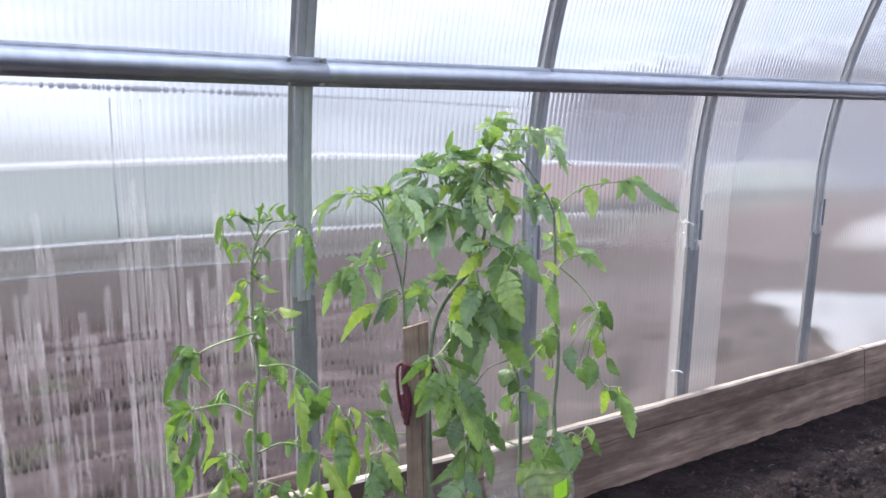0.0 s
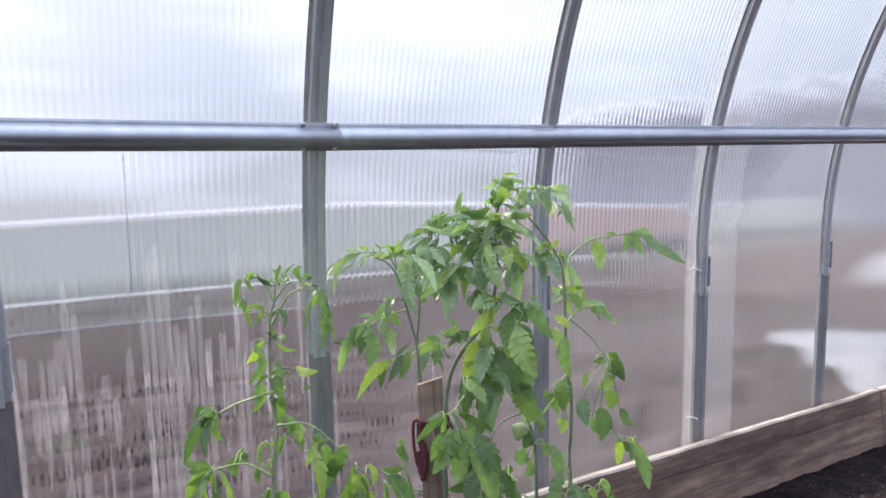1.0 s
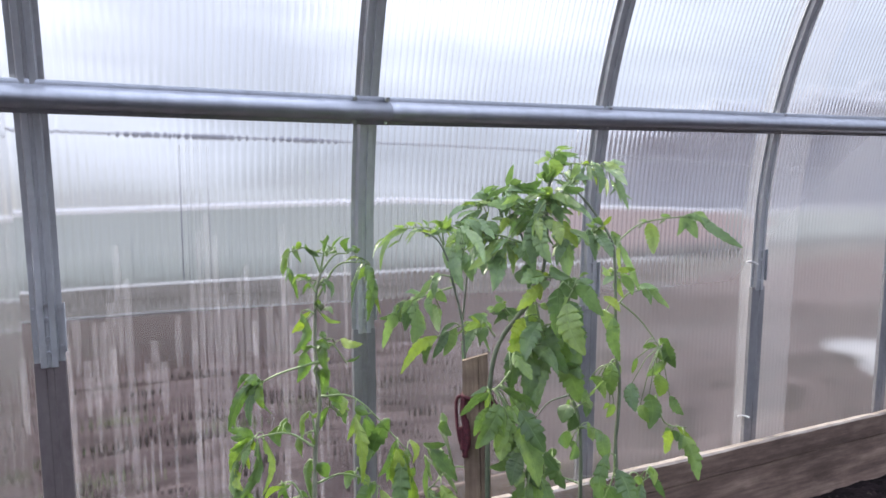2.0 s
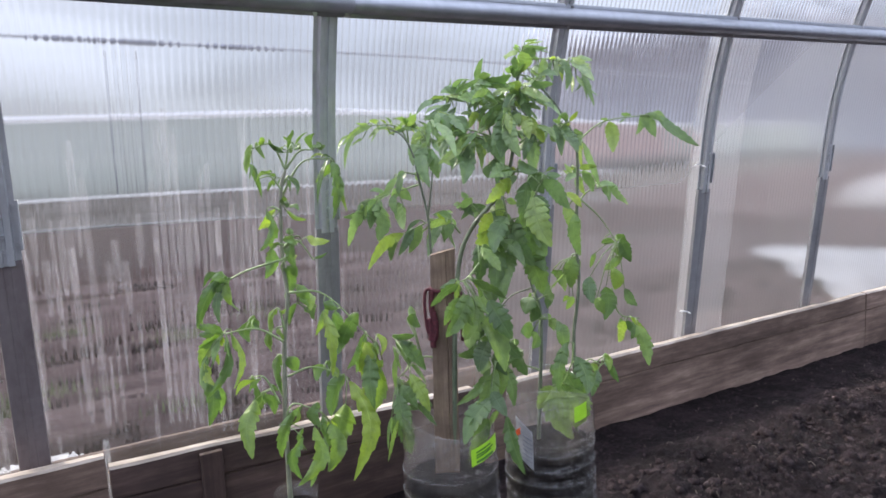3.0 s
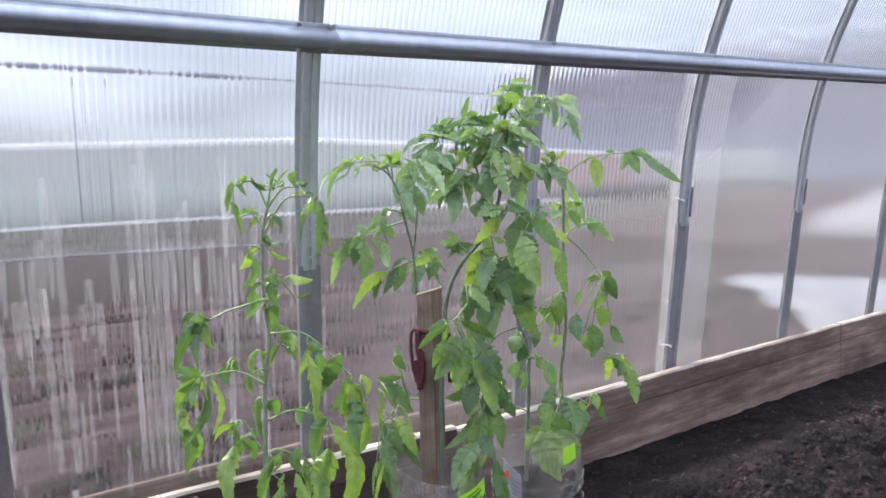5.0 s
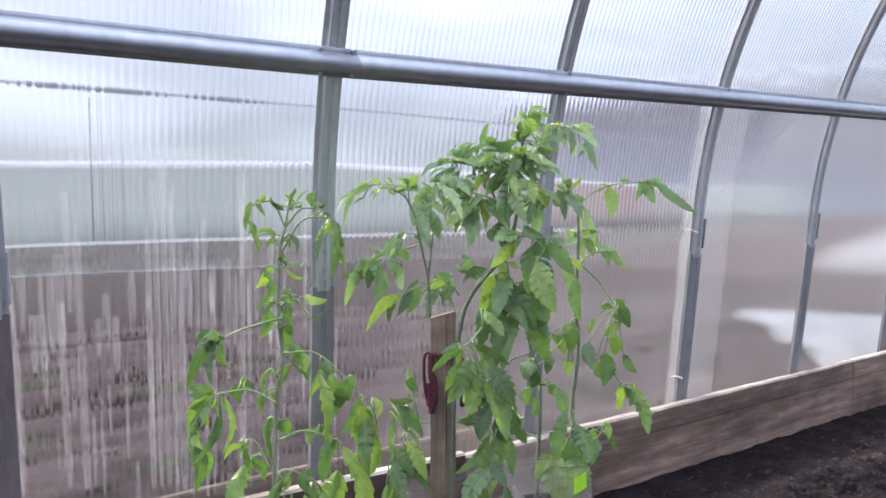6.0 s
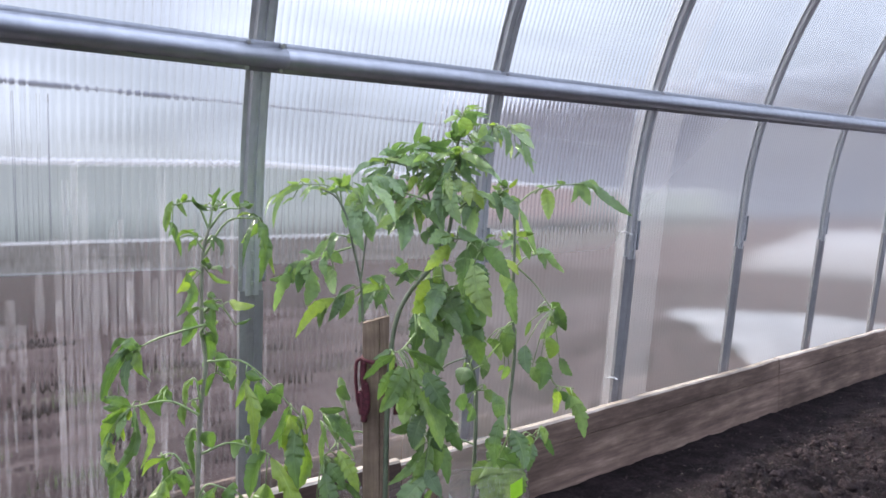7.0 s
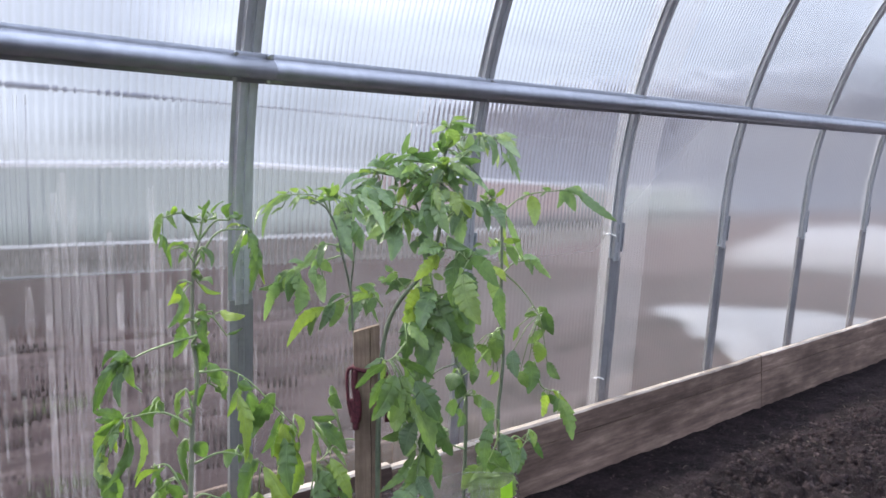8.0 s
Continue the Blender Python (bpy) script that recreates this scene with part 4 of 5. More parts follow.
    tagged(ob, "crumpled white film spread on the soil outside", "film")


film_sheet()


def film_scrap():
    """A rumpled scrap of white film between the plank and the soil outside."""
    verts, nx, ny = [], 36, 18
    for j in range(ny + 1):
        for i in range(nx + 1):
            x, y = -0.3 + 0.47 * i / nx, 0.325 + 0.3 * j / ny
            e = min(1, 5 * i / nx, 5 * (1 - i / nx), 5 * j / ny + 0.4, 5 * (1 - j / ny))
            wrinkle = 0.05 * abs(noise.noise(Vector((x * 9, y * 11, 2)))) + 0.025 * noise.noise(Vector((x * 26, y * 30, 7)))
            verts.append((x + 0.03 * noise.noise(Vector((y * 14, i * 0.3, 1))), y, -0.12 + e * (0.25 - 0.3 * (y - 0.325) + 0.5 * wrinkle)))
    n = nx + 1
    faces = [(j * n + i, j * n + i + 1, (j + 1) * n + i + 1, (j + 1) * n + i) for j in range(ny) for i in range(nx)]
    ob = mesh_object("film_scrap", verts, faces, FILM_WHITE, None, True)
    thicken(ob, 0.002)
    tagged(ob, "rumpled scrap of white film lying outside the plank", "film")


film_scrap()


def tufts():
    rng = random.Random(9)
    verts, faces = [], []
    spots = [(-0.15, 1.7), (0.0, 1.9), (0.65, 2.6), (0.5, 1.35), (-0.35, 2.4), (1.2, 2.9), (2.1, 2.2), (0.1, 3.2)]
    for sx, sy in spots:
        for _ in range(50):
            x, y = sx + rng.gauss(0, 0.1), sy + rng.gauss(0, 0.06)
            a, hgt, w = rng.uniform(0, 6.28), rng.uniform(0.03, 0.09), 0.006
            dx, dy = math.cos(a), math.sin(a)
            o = len(verts)
            verts += [(x - dy * w, y + dx * w, -0.12), (x + dy * w, y - dx * w, -0.12), (x + dx * hgt * 0.5, y + dy * hgt * 0.5, -0.12 + hgt)]
            faces.append((o, o + 1, o + 2))
    tagged(mesh_object("grass_tufts", verts, faces, GRASS), "small green weed tufts on the bare soil outside", "grass", kind="stuff")


tufts()


def field_clods():
    """Dug lumps on the soil outside the wall."""
    rng = random.Random(77)
    bm = bmesh.new()
    bmesh.ops.create_icosphere(bm, subdivisions=1, radius=1)
    base_v = [v.co.copy() for v in bm.verts]
    base_f = [tuple(v.index for v in f.verts) for f in bm.faces]
    bm.free()
    verts, faces = [], []
    for _ in range(800):
        x, y = rng.uniform(-1.5, 5.0), 0.42 + 5.0 * rng.random() ** 1.3
        r = 0.012 + 0.05 * rng.random() ** 3
        o, seed = len(verts), rng.uniform(0, 50)
        for v in base_v:
            k = r * (1 + 0.6 * noise.noise(v * 1.5 + Vector((seed, 0, 0))))
            verts.append((x + v.x * k * 1.2, y + v.y * k, -0.115 + v.z * k * 0.75))
        faces += [tuple(o + i for i in f) for f in base_f]
    tagged(mesh_object("field_clods", verts, faces, FIELD_CLOD, None, True), "dark dug lumps of earth outside the wall", "soil", kind="stuff")


field_clods()


def row_cover():
    """A long low hoop tunnel of white fabric further along the garden."""
    a, b = Vector((10.1, 4.7, -0.14)), Vector((9.1, -0.6, -0.14))
    d = (b - a).normalized()
    side = Vector((-d.y, d.x, 0))
    verts, faces, n, m = [], [], 28, 12
    for i in range(n + 1):
        c = a.lerp(b, i / n)
        for k in range(m + 1):
            w = math.pi * k / m
            sag = 0.03 * math.cos(i * 1.57) * math.sin(w) + 0.03 * noise.noise(Vector((i * 0.7, k * 0.5, 2)))
            verts.append(c + side * (0.6 * math.cos(w)) + Vector((0, 0, (0.6 + sag) * min(1.0, 0.62 + 0.1 * i) * math.sin(w))))
    for i in range(n):
        for k in range(m):
            o = i * (m + 1) + k
            faces.append((o, o + 1, o + m + 2, o + m + 1))
    ob = mesh_object("row_cover", verts, faces, ROW_COVER, None, True)
    thicken(ob, 0.004)
    tagged(ob, "long low hoop tunnel of white garden fabric", "row cover")


row_cover()


def far_woods():
    """A distant grey wood, all clumps of one mass."""
    rng = random.Random(31)
    bm = bmesh.new()
    bmesh.ops.create_icosphere(bm, subdivisions=1, radius=1)
    base_v = [v.co.copy() for v in bm.verts]
    base_f = [tuple(v.index for v in f.verts) for f in bm.faces]
    bm.free()
    verts, faces = [], []
    # the closed mass of the wood, its crowns standing out along the top
    n, m = 120, 10
    for i in range(n + 1):
        t = i / n
        az, top = radians(34 + 68 * t), 1.2 + 11.4 * min(1, t * 22) ** 0.6 + 2.0 * t + 0.7 * noise.noise(Vector((i * 0.9, 0, 0)))
        for k in range(m + 1):
            dist = 82 + 0.5 * noise.noise(Vector((i * 0.7, k * 0.8, 4)))
            verts.append((dist * math.sin(az), dist * math.cos(az), -1 + (top + 1) * k / m))
    faces += [(i * (m + 1) + k, i * (m + 1) + k + 1, (i + 1) * (m + 1) + k + 1, (i + 1) * (m + 1) + k) for i in range(n) for k in range(m)]
    for _ in range(1500):
        t = rng.random()
        az = radians(34 + 68 * t)
        dist = 78 + rng.uniform(-5, 8)
        top = 1.6 + 11.8 * min(1, t * 22) ** 0.6 + 2.0 * t + rng.uniform(-0.6, 0.2)
        z = top * rng.uniform(0.9, 1.0)
        r = rng.uniform(0.45, 0.9)
        o = len(verts)
        x, y = dist * math.sin(az), dist * math.cos(az)
        verts += [(x + v.x * r * rng.uniform(0.7, 1.2), y + v.y * r, z + v.z * r * rng.uniform(0.7, 1.2)) for v in base_v]
        faces += [tuple(o + i for i in f) for f in base_f]
    tagged(mesh_object("far_woods", verts, faces, WOODS), "distant leafless wood in haze-paled colours, pale grey passing into slate", "woods", kind="stuff")


far_woods()


def timber_offcut():
    ob = part("timber_offcut", box(0.16, 0.09, 0.07, (0, 0, 0.035), 0.006), WHITE_TRIM)
    ob.matrix_world = pose(0.14, 0.42, -0.115, 0, 0, 12)
    tagged(ob, "pale timber offcut lying outside by the plank", "timber")
    v, f = along_arch(arch_points(3, -0.05, 0.235), [(0, 0.03), (0.012, 0.031)], 0.131)
    strip_ob = mesh_object("plastic_strip", v, f, OVERLAP)
    thicken(strip_ob, 0.001)
    tagged(strip_ob, "milky offcut of sheet tucked in at the plank joint", "plastic strip")


timber_offcut()


# ---- tomato plants in their containers ----
YAW = -29.7          # the plants' own x runs along the room's diagonal


def stem(plant, radius, points):
    """A tapering stem; points in centimetres: across, back, up."""
    line = smooth_path([Vector(p) * 0.01 for p in points], 5)
    n = len(line)
    radii = [0.88 * radius * (1 - 0.5 * i / (n - 1)) * (1 + 0.08 * math.sin(i * 1.7)) for i in range(n)]
    v, f = tube(line, radii, 8)
    return mesh_object("stem", v, f, STEM if "slender" in plant["label"] else STEM_DARK, plant, True)


LEAF_RNG = random.Random(34)
ROWS = 36


def outline(lobes, depth):
    """Half widths along a leaflet, and how far each rim place leans forwards: an egg shape cut into teeth that point to the tip."""
    widths, forward = [], []
    for i in range(ROWS):
        t = i / (ROWS - 1)
        egg = 1.08 * math.sin(math.pi * min(1.0, t ** 0.68)) ** 0.72 if 0 < t < 1 else 0.0
        saw = (lobes * max(0.0, t - 0.08) / 0.92) % 1.0
        rise = saw ** 0.8 if saw < 0.8 else (1 - saw) / 0.2
        cut = depth * (1 - 0.55 * t)
        widths.append(egg * (1 - cut * (1 - rise)))
        forward.append(0.075 * rise * depth / 0.3 * (1 - t))
    return widths, forward


SHAPES = [outline(5, 0.46), outline(6, 0.38), outline(7, 0.3), outline(4, 0.16)]


def leaflet(verts, faces, base, angle, length, width, rng, limp=1.0, flat=False):
    """One lobed leaflet, folded along its midrib, wavy at the rim, its tip sinking and curling."""
    a = radians(angle)
    # most blades slope forwards to the open side, showing their upper face
    out = rng.uniform(-1.3, -0.25) if flat else rng.uniform(-0.85, 0.15)
    axis = Vector((math.cos(a), out, math.sin(a))).normalized()
    length *= math.sqrt(1 + out * out) * 0.97
    side = Vector((-math.sin(a), 0, math.cos(a)))
    turn = radians(rng.uniform(-48, 48))
    face = axis.cross(side).normalized()
    side = (side - axis * side.dot(axis)).normalized()
    if flat:
        # those in the crown lie open to the sky
        turn = max((turn, radians(rng.uniform(-58, 58)), radians(rng.uniform(-58, 58))), key=lambda q: abs(face.z * math.cos(q) - side.z * math.sin(q)))
    side, face = side * math.cos(turn) + face * math.sin(turn), face * math.cos(turn) - side * math.sin(turn)
    half = width / 2 / max(0.72, math.cos(turn)) * 1.08
    if face.z < 0:
        face = -face
    if limp > 1.5:
        # wilting: both halves hang down from the midrib and the tip rolls under
        fold, curl, sink = rng.uniform(-1.3, 0.3), rng.uniform(0.05, 0.5), rng.uniform(0.0, 0.2)
    else:
        fold, curl, sink = rng.uniform(-0.35, 0.7), rng.uniform(-0.04, 0.34), rng.uniform(0.0, 0.18)
    widths, forward = SHAPES[rng.choice((0, 0, 1, 1, 2)) if length > 0.045 else rng.choice((2, 3))]
    o = len(verts)
    bend, wave, ph = rng.uniform(-0.14, 0.14) * limp, rng.uniform(0.08, 0.22) * limp, rng.uniform(0, 6.28)
    for i, w in enumerate(widths):
        t = i / (ROWS - 1)
        drop = -face * (curl * length * t * t) + Vector((0, 0, -1)) * (sink * length * t * t) + side * (bend * length * math.sin(math.pi * t))
        mid = base + axis * (length * t) + drop
        rim = base + axis * (length * (t + forward[i])) + drop
        hw = half * w
        r1, r2 = wave * half * math.sin(t * 9 + ph), wave * half * math.sin(t * 8 + ph + 2)
        k1, k2 = 1 + rng.uniform(-0.06, 0.06), 1 + rng.uniform(-0.06, 0.06)
        verts.append(rim + side * (hw * k1) + face * (hw * fold * 0.5 + r1 * min(1.0, w)))
        verts.append(mid.lerp(rim, 0.6) + side * (hw * 0.5) + face * (hw * fold * 0.3 + 0.08 * hw))
        verts.append(mid)
        verts.append(mid.lerp(rim, 0.6) - side * (hw * 0.5) + face * (hw * fold * 0.3 + 0.08 * hw))
        verts.append(rim - side * (hw * k2) + face * (hw * fold * 0.5 + r2 * min(1.0, w)))
    for i in range(ROWS - 1):
        for k in range(4):
            q = o + i * 5 + k
            faces.append((q, q + 1, q + 6, q + 5))


def leaf(plant, stalk, leaflets):
    """A compound leaf: a thin arched stalk and its leaflets (across, up, angle, length, width in centimetres);
    behind them smaller ones grow from the same stalk."""
    rng = LEAF_RNG
    line = smooth_path([Vector(p) * 0.01 for p in stalk], 6)
    n = len(line)
    sv, sf = tube(line, [(0.0028 if "slender" in plant["label"] else 0.0023) * (1 - 0.55 * i / (n - 1)) for i in range(n)], 6)
    rows = [(*q, rng.uniform(-0.018, 0.018)) for q in leaflets]
    dense = 5 if "bushy" in plant["label"] else 2
    spread = 1.0 if dense == 5 else 0.55
    for u, v, angle, length, width in leaflets * dense:
        if rng.random() < (0.85 if v > 76 else 0.36) and length > 2.0:
            rows.append((u + rng.uniform(-1.8, 1.8) * spread, v + rng.uniform(-1.2, 1.2) * spread, angle + rng.uniform(-60, 60), length * rng.uniform(0.4, 0.75), width * rng.uniform(0.4, 0.75), rng.uniform(-0.01, 0.06)))
    made = []
    for u, v, angle, length, width, back in rows:
        near = min(line, key=lambda p: (p.x - u * 0.01) ** 2 + (p.z - v * 0.01) ** 2)
        base = Vector((u * 0.01, near.y + back, v * 0.01))
        gap = (base - near).length
        if 0.003 < gap:
            tv, tf = tube([near, near.lerp(base, 0.5) + Vector((0, 0, 0.12 * gap)), base], [0.0014, 0.0012, 0.001], 5)
            o = len(sv)
            sv += tv
            sf += [tuple(o + i for i in q) for q in tf]
        verts, faces = [], []
        leaflet(verts, faces, base, angle, length * (0.0115 if v > 72 else 0.0104), width * (0.0086 if v > 72 else 0.0095), rng, 2.1 if "drooping" in plant["label"] else 1.0, v > 78 and dense == 5)
        made.append((verts, faces, v))
    ob = mesh_object("leaf", sv, sf, STALK, plant, True)
    for verts, faces, v in made:
        # below 64 cm the darker tones stand in for weaker light
        lf = mesh_object("leaflet", verts, faces, LEAF_YOUNG if "slender" in plant["label"] else LEAF_LOW_DIM if v < 64 else LEAF, ob, True)
        spot = lf.data.attributes.new("blade", "FLOAT_VECTOR", "POINT")
        rows = len(verts) // 5
        spot.data.foreach_set("vector", [q for i in range(rows) for k in range(5) for q in (i / (rows - 1), (k - 2) / 2, 0.0)])
    return ob


def revolve(profile, sides=40, squash=0.0, dent=0.0):
    """A vessel wall from (radius, height) rows."""
    verts, faces = [], []
    for r, z in profile:
        for k in range(sides):
            w = 2 * math.pi * k / sides
            q = r * (1 + squash * math.cos(4 * w) + dent * math.sin(3 * w + z * 30))
            verts.append((q * math.cos(w), q * math.sin(w), z))
    n = len(profile)
    for i in range(n - 1):
        for k in range(sides):
            m = (k + 1) % sides
            faces.append((i * sides + k, i * sides + m, (i + 1) * sides + m, (i + 1) * sides + k))
    return verts, faces


def curved_patch(radius, a0, a1, z0, z1, lean=0.0, steps=10):
    verts, faces = [], []
    for i in range(steps + 1):
        t = i / steps
        w = radians(a0 + (a1 - a0) * t)
        for z in (z0, z1):
            verts.append((radius * math.cos(w), radius * math.sin(w), z + lean * t))
    for i in range(steps):
        faces.append((2 * i, 2 * i + 2, 2 * i + 3, 2 * i + 1))
    return verts, faces


def cut_bottle(x, y, radius, height, soil, seed, label, fog):
    """A big water bottle with its top cut off, ribbed wall, filled with soil."""
    b = thing("cut_bottle", pose(x, y, GROUND, 0, 0, YAW), label, "bottle planter", "bottle planters")
    rng = random.Random(seed)
    prof = [(radius * 0.55, 0.0), (radius * 0.93, 0.004), (radius, 0.02)]
    z = 0.035
    while z < height * 0.62:
        prof += [(radius, z), (radius * 0.955, z + 0.008), (radius * 0.955, z + 0.013), (radius, z + 0.021)]
        z += 0.034
    prof += [(radius * 1.0, height * 0.68), (radius * 0.97, height * 0.73), (radius * 0.985, height * 0.78), (radius * 0.96, height * 0.9), (radius * 0.93, height)]
    v, f = revolve(prof, 48, 0.012, 0.006)
    v = [(p[0], p[1], p[2] + (0.016 * math.sin(2 * math.atan2(p[1], p[0]) + seed) if p[2] > height * 0.95 else 0)) for p in v]
    # the thin upper wall is buckled
    v = [tuple(Vector(p) + Vector((p[0], p[1], 0)).normalized() * (0.007 * min(1, max(0, p[2] / height - 0.6) * 5) * noise.noise(Vector(p) * 17 + Vector((seed, 0, 0))))) for p in v]
    wall = mesh_object("bottle_wall", v, f, BOTTLE, b, True, "clear ribbed plastic wall with a ragged cut rim")
    # thin pale rings put in for the glints on the moulded ribs
    for row in range(3, len(prof) - 3, 4):
        ring = [Vector(q) * 1.004 for q in v[row * 48:row * 48 + 48]]
        tv, tf = tube(ring + ring[:1], 0.0007, 5, False)
        mesh_object("moulded_rib_glint", tv, tf, RIB_GLINT, b, True)
    rim = [Vector(q) for q in v[-48:]]
    tv, tf = tube(rim + rim[:1], 0.0011, 5, False)
    mesh_object("cut_rim", tv, tf, BOTTLE, b, True)
    # fogged inside above the soil
    fog_rows = [(radius * 0.94, soil + 0.004), (radius * 0.958, soil + 0.03), (radius * 0.95, height * 0.86), (radius * 0.925, height * 0.965)]
    v, f = revolve(fog_rows, 48, 0.012, 0.006)
    mesh_object("fogged_lining", v, f, fog, b, True, "grey film of condensed water inside the wall")
    # soil inside
    rows = [(radius * 0.5, 0.006), (radius * 0.9, 0.01), (radius * 0.945, 0.03), (radius * 0.945, soil - 0.012), (radius * 0.9, soil), (radius * 0.5, soil + 0.004), (0.004, soil + 0.003)]
    v, f = revolve(rows, 36, 0.012)
    v = [(p[0] * (1 + 0.02 * noise.noise(Vector(p) * 40)), p[1] * (1 + 0.02 * noise.noise(Vector(p) * 40)), p[2] + 0.005 * noise.noise(Vector(p) * 50)) for p in v]
    mesh_object("soil_fill", v, f, POT_SOIL, b, True, "dark moist potting soil")
    return b


def label_patch(bottle, name, radius, a0, a1, z0, z1, mat, lean=0.0, label=""):
    v, f = curved_patch(radius, a0, a1, z0, z1, lean)
    ob = mesh_object(name, v, f, mat, bottle, False, label)
    thicken(ob, 0.0006)
    return ob


R1, R2 = 0.099, 0.1
bottle_front = cut_bottle(0.755, -0.305, R1, 0.32, 0.195, 1, "clear cut water bottle with a green label, holding a stake", FOG_DENSE)
lab = label_patch(bottle_front, "green_label", R1 + 0.003, -66, -24, 0.250, 0.284, LABEL_GREEN, 0.014, "bright green paper label with small print")
for i, (za, zb) in enumerate(((0.255, 0.260), (0.265, 0.268), (0.270, 0.273), (0.276, 0.279))):
    label_patch(lab, "print_line", R1 + 0.0042, -60, -34 - 4 * (i % 2), za, zb, LABEL_DARK, 0.008)
bottle_back = cut_bottle(1.014, -0.306, R2, 0.335, 0.205, 5, "clear cut water bottle with a torn white label", FOG)
lab2 = label_patch(bottle_back, "white_label", R2 + 0.003, -141, -118, 0.205, 0.29, LABEL_WHITE, -0.03, "torn white paper label")
label_patch(lab2, "orange_mark", R2 + 0.0042, -141, -134, 0.242, 0.257, LABEL_ORANGE, 0.01)
for i in range(6):
    label_patch(lab2, "print_line", R2 + 0.0042, -131, -119, 0.2 + 0.010 * i, 0.2025 + 0.010 * i, LABEL_GREY, -0.01)
lab3 = label_patch(bottle_back, "green_label", R2 + 0.003, -66, -46, 0.278, 0.312, LABEL_GREEN, 0.006, "bright green scrap of label")


def cup(x, y):
    c = thing("clear_cup", pose(x, y, GROUND), "clear plastic cup holding the slender seedling", "cup")
    v, f = revolve([(0.032, 0), (0.036, 0.003), (0.041, 0.06), (0.043, 0.062), (0.047, 0.132), (0.049, 0.135), (0.048, 0.139)], 36)
    w = mesh_object("cup_wall", v, f, BOTTLE, c, True)
    v, f = revolve([(0.02, 0.003), (0.035, 0.006), (0.044, 0.1), (0.04, 0.106), (0.003, 0.108)], 28)
    mesh_object("soil_fill", v, f, POT_SOIL, c, True)


cup(0.493, -0.068)


def wooden_stake():
    """A flat slat standing in the bottle's soil, leaning a little."""
    a, b = Vector((0.748, -0.298, 0.06)), Vector((0.774, -0.283, 0.602))
    verts, faces = [], []
    r = Vector((math.cos(radians(YAW)), math.sin(radians(YAW)), 0))
    d = Vector((-r.y, r.x, 0))
    steps = 16
    ring = [(-1, -1), (-0.3, -1.05), (0.2, -1.04), (0.25, -0.8), (0.3, -1.0), (1, -0.95), (1, 1), (-1, 1)]
    for i in range(steps + 1):
        t = i / steps
        c = a.lerp(b, t)
        for u, w in ring:
            k = 1 + 0.05 * noise.noise(Vector((u, w, t * 6)))
            top = 0.006 * u if i == steps else 0
            verts.append(c + r * (0.0255 * u * k) + d * (0.009 * w * k) + Vector((0, 0, top)))
    n = len(ring)
    for i in range(steps):
        for k in range(n):
            m = (k + 1) % n
            faces.append((i * n + k, i * n + m, (i + 1) * n + m, (i + 1) * n + k))
    faces.append(tuple(range(n - 1, -1, -1)))
    faces.append(tuple(range(steps * n, steps * n + n)))
    ob = mesh_object("wooden_stake", verts, faces, STAKE)
    return tagged(ob, "rough flat wooden stake standing in the bottle", "stake")


wooden_stake()


def cord():
    """A dark red cord wound round the stake, its ends hanging in loops."""
    c = thing("red_cord", pose(0.772, -0.2885, 0.522, 0, 0, YAW), "dark red twisted cord tied round the stake in loops", "cord")

    def strand(points, r):
        v, f = tube(smooth_path([Vector(p) * 0.01 for p in points], 6), r, 7)
        mesh_object("strand", v, f, CORD, c, True)

    strand([(-2.9, 0, 0.5), (-2.6, -1.4, 0.4), (0, -1.6, -0.2), (2.5, -1.4, 0.0), (2.9, 0.2, 0.2), (2.4, 1.6, 0.3), (0, 1.8, 0.4), (-2.6, 1.5, 0.5), (-2.9, 0, 0.5)], 0.0042)
    strand([(-2.7, -1.0, 0.6), (-4.0, -1.2, 0.2), (-4.3, -1.2, -3), (-4.1, -1.3, -7), (-3.6, -1.3, -9.2), (-3.0, -1.4, -9.6)], 0.0034)
    strand([(-2.7, -1.2, 0.3), (-2.9, -1.4, -3), (-2.6, -1.5, -6), (-2.9, -1.5, -9.5), (-3.0, -1.5, -11.5)], 0.0062)
    strand([(-2.5, -1.5, -4), (-2.2, -1.6, -6.5), (-2.4, -1.6, -9.2), (-3.2, -1.5, -10.6)], 0.0058)
    strand([(-3.6, -1.3, -5.5), (-3.2, -1.5, -8), (-3.4, -1.5, -10)], 0.006)
    strand([(2.6, -1.0, 0.1), (3.6, -1.0, -1.5), (3.9, -1.0, -4.5), (3.3, -1.1, -7)], 0.004)
    strand([(2.7, -1.1, -0.2), (3.3, -1.2, -3.5), (3.4, -1.2, -7), (3.2, -1.2, -10.5)], 0.0052)


cord()

seedling = thing("tomato_seedling", pose(0.476, -0.070, 0, 0, 0, YAW), "slender drooping young tomato plant with curled leaves", "tomato plant", "tomato plants")
staked = thing("tomato_plant", pose(0.763, -0.302, 0, 0, 0, YAW), "tall bushy tomato plant growing beside the stake", "tomato plant", "tomato plants")
double = thing("tomato_plant", pose(1.02, -0.30, 0, 0, 0, YAW), "two-stemmed tomato plant in the labelled bottle", "tomato plant", "tomato plants")

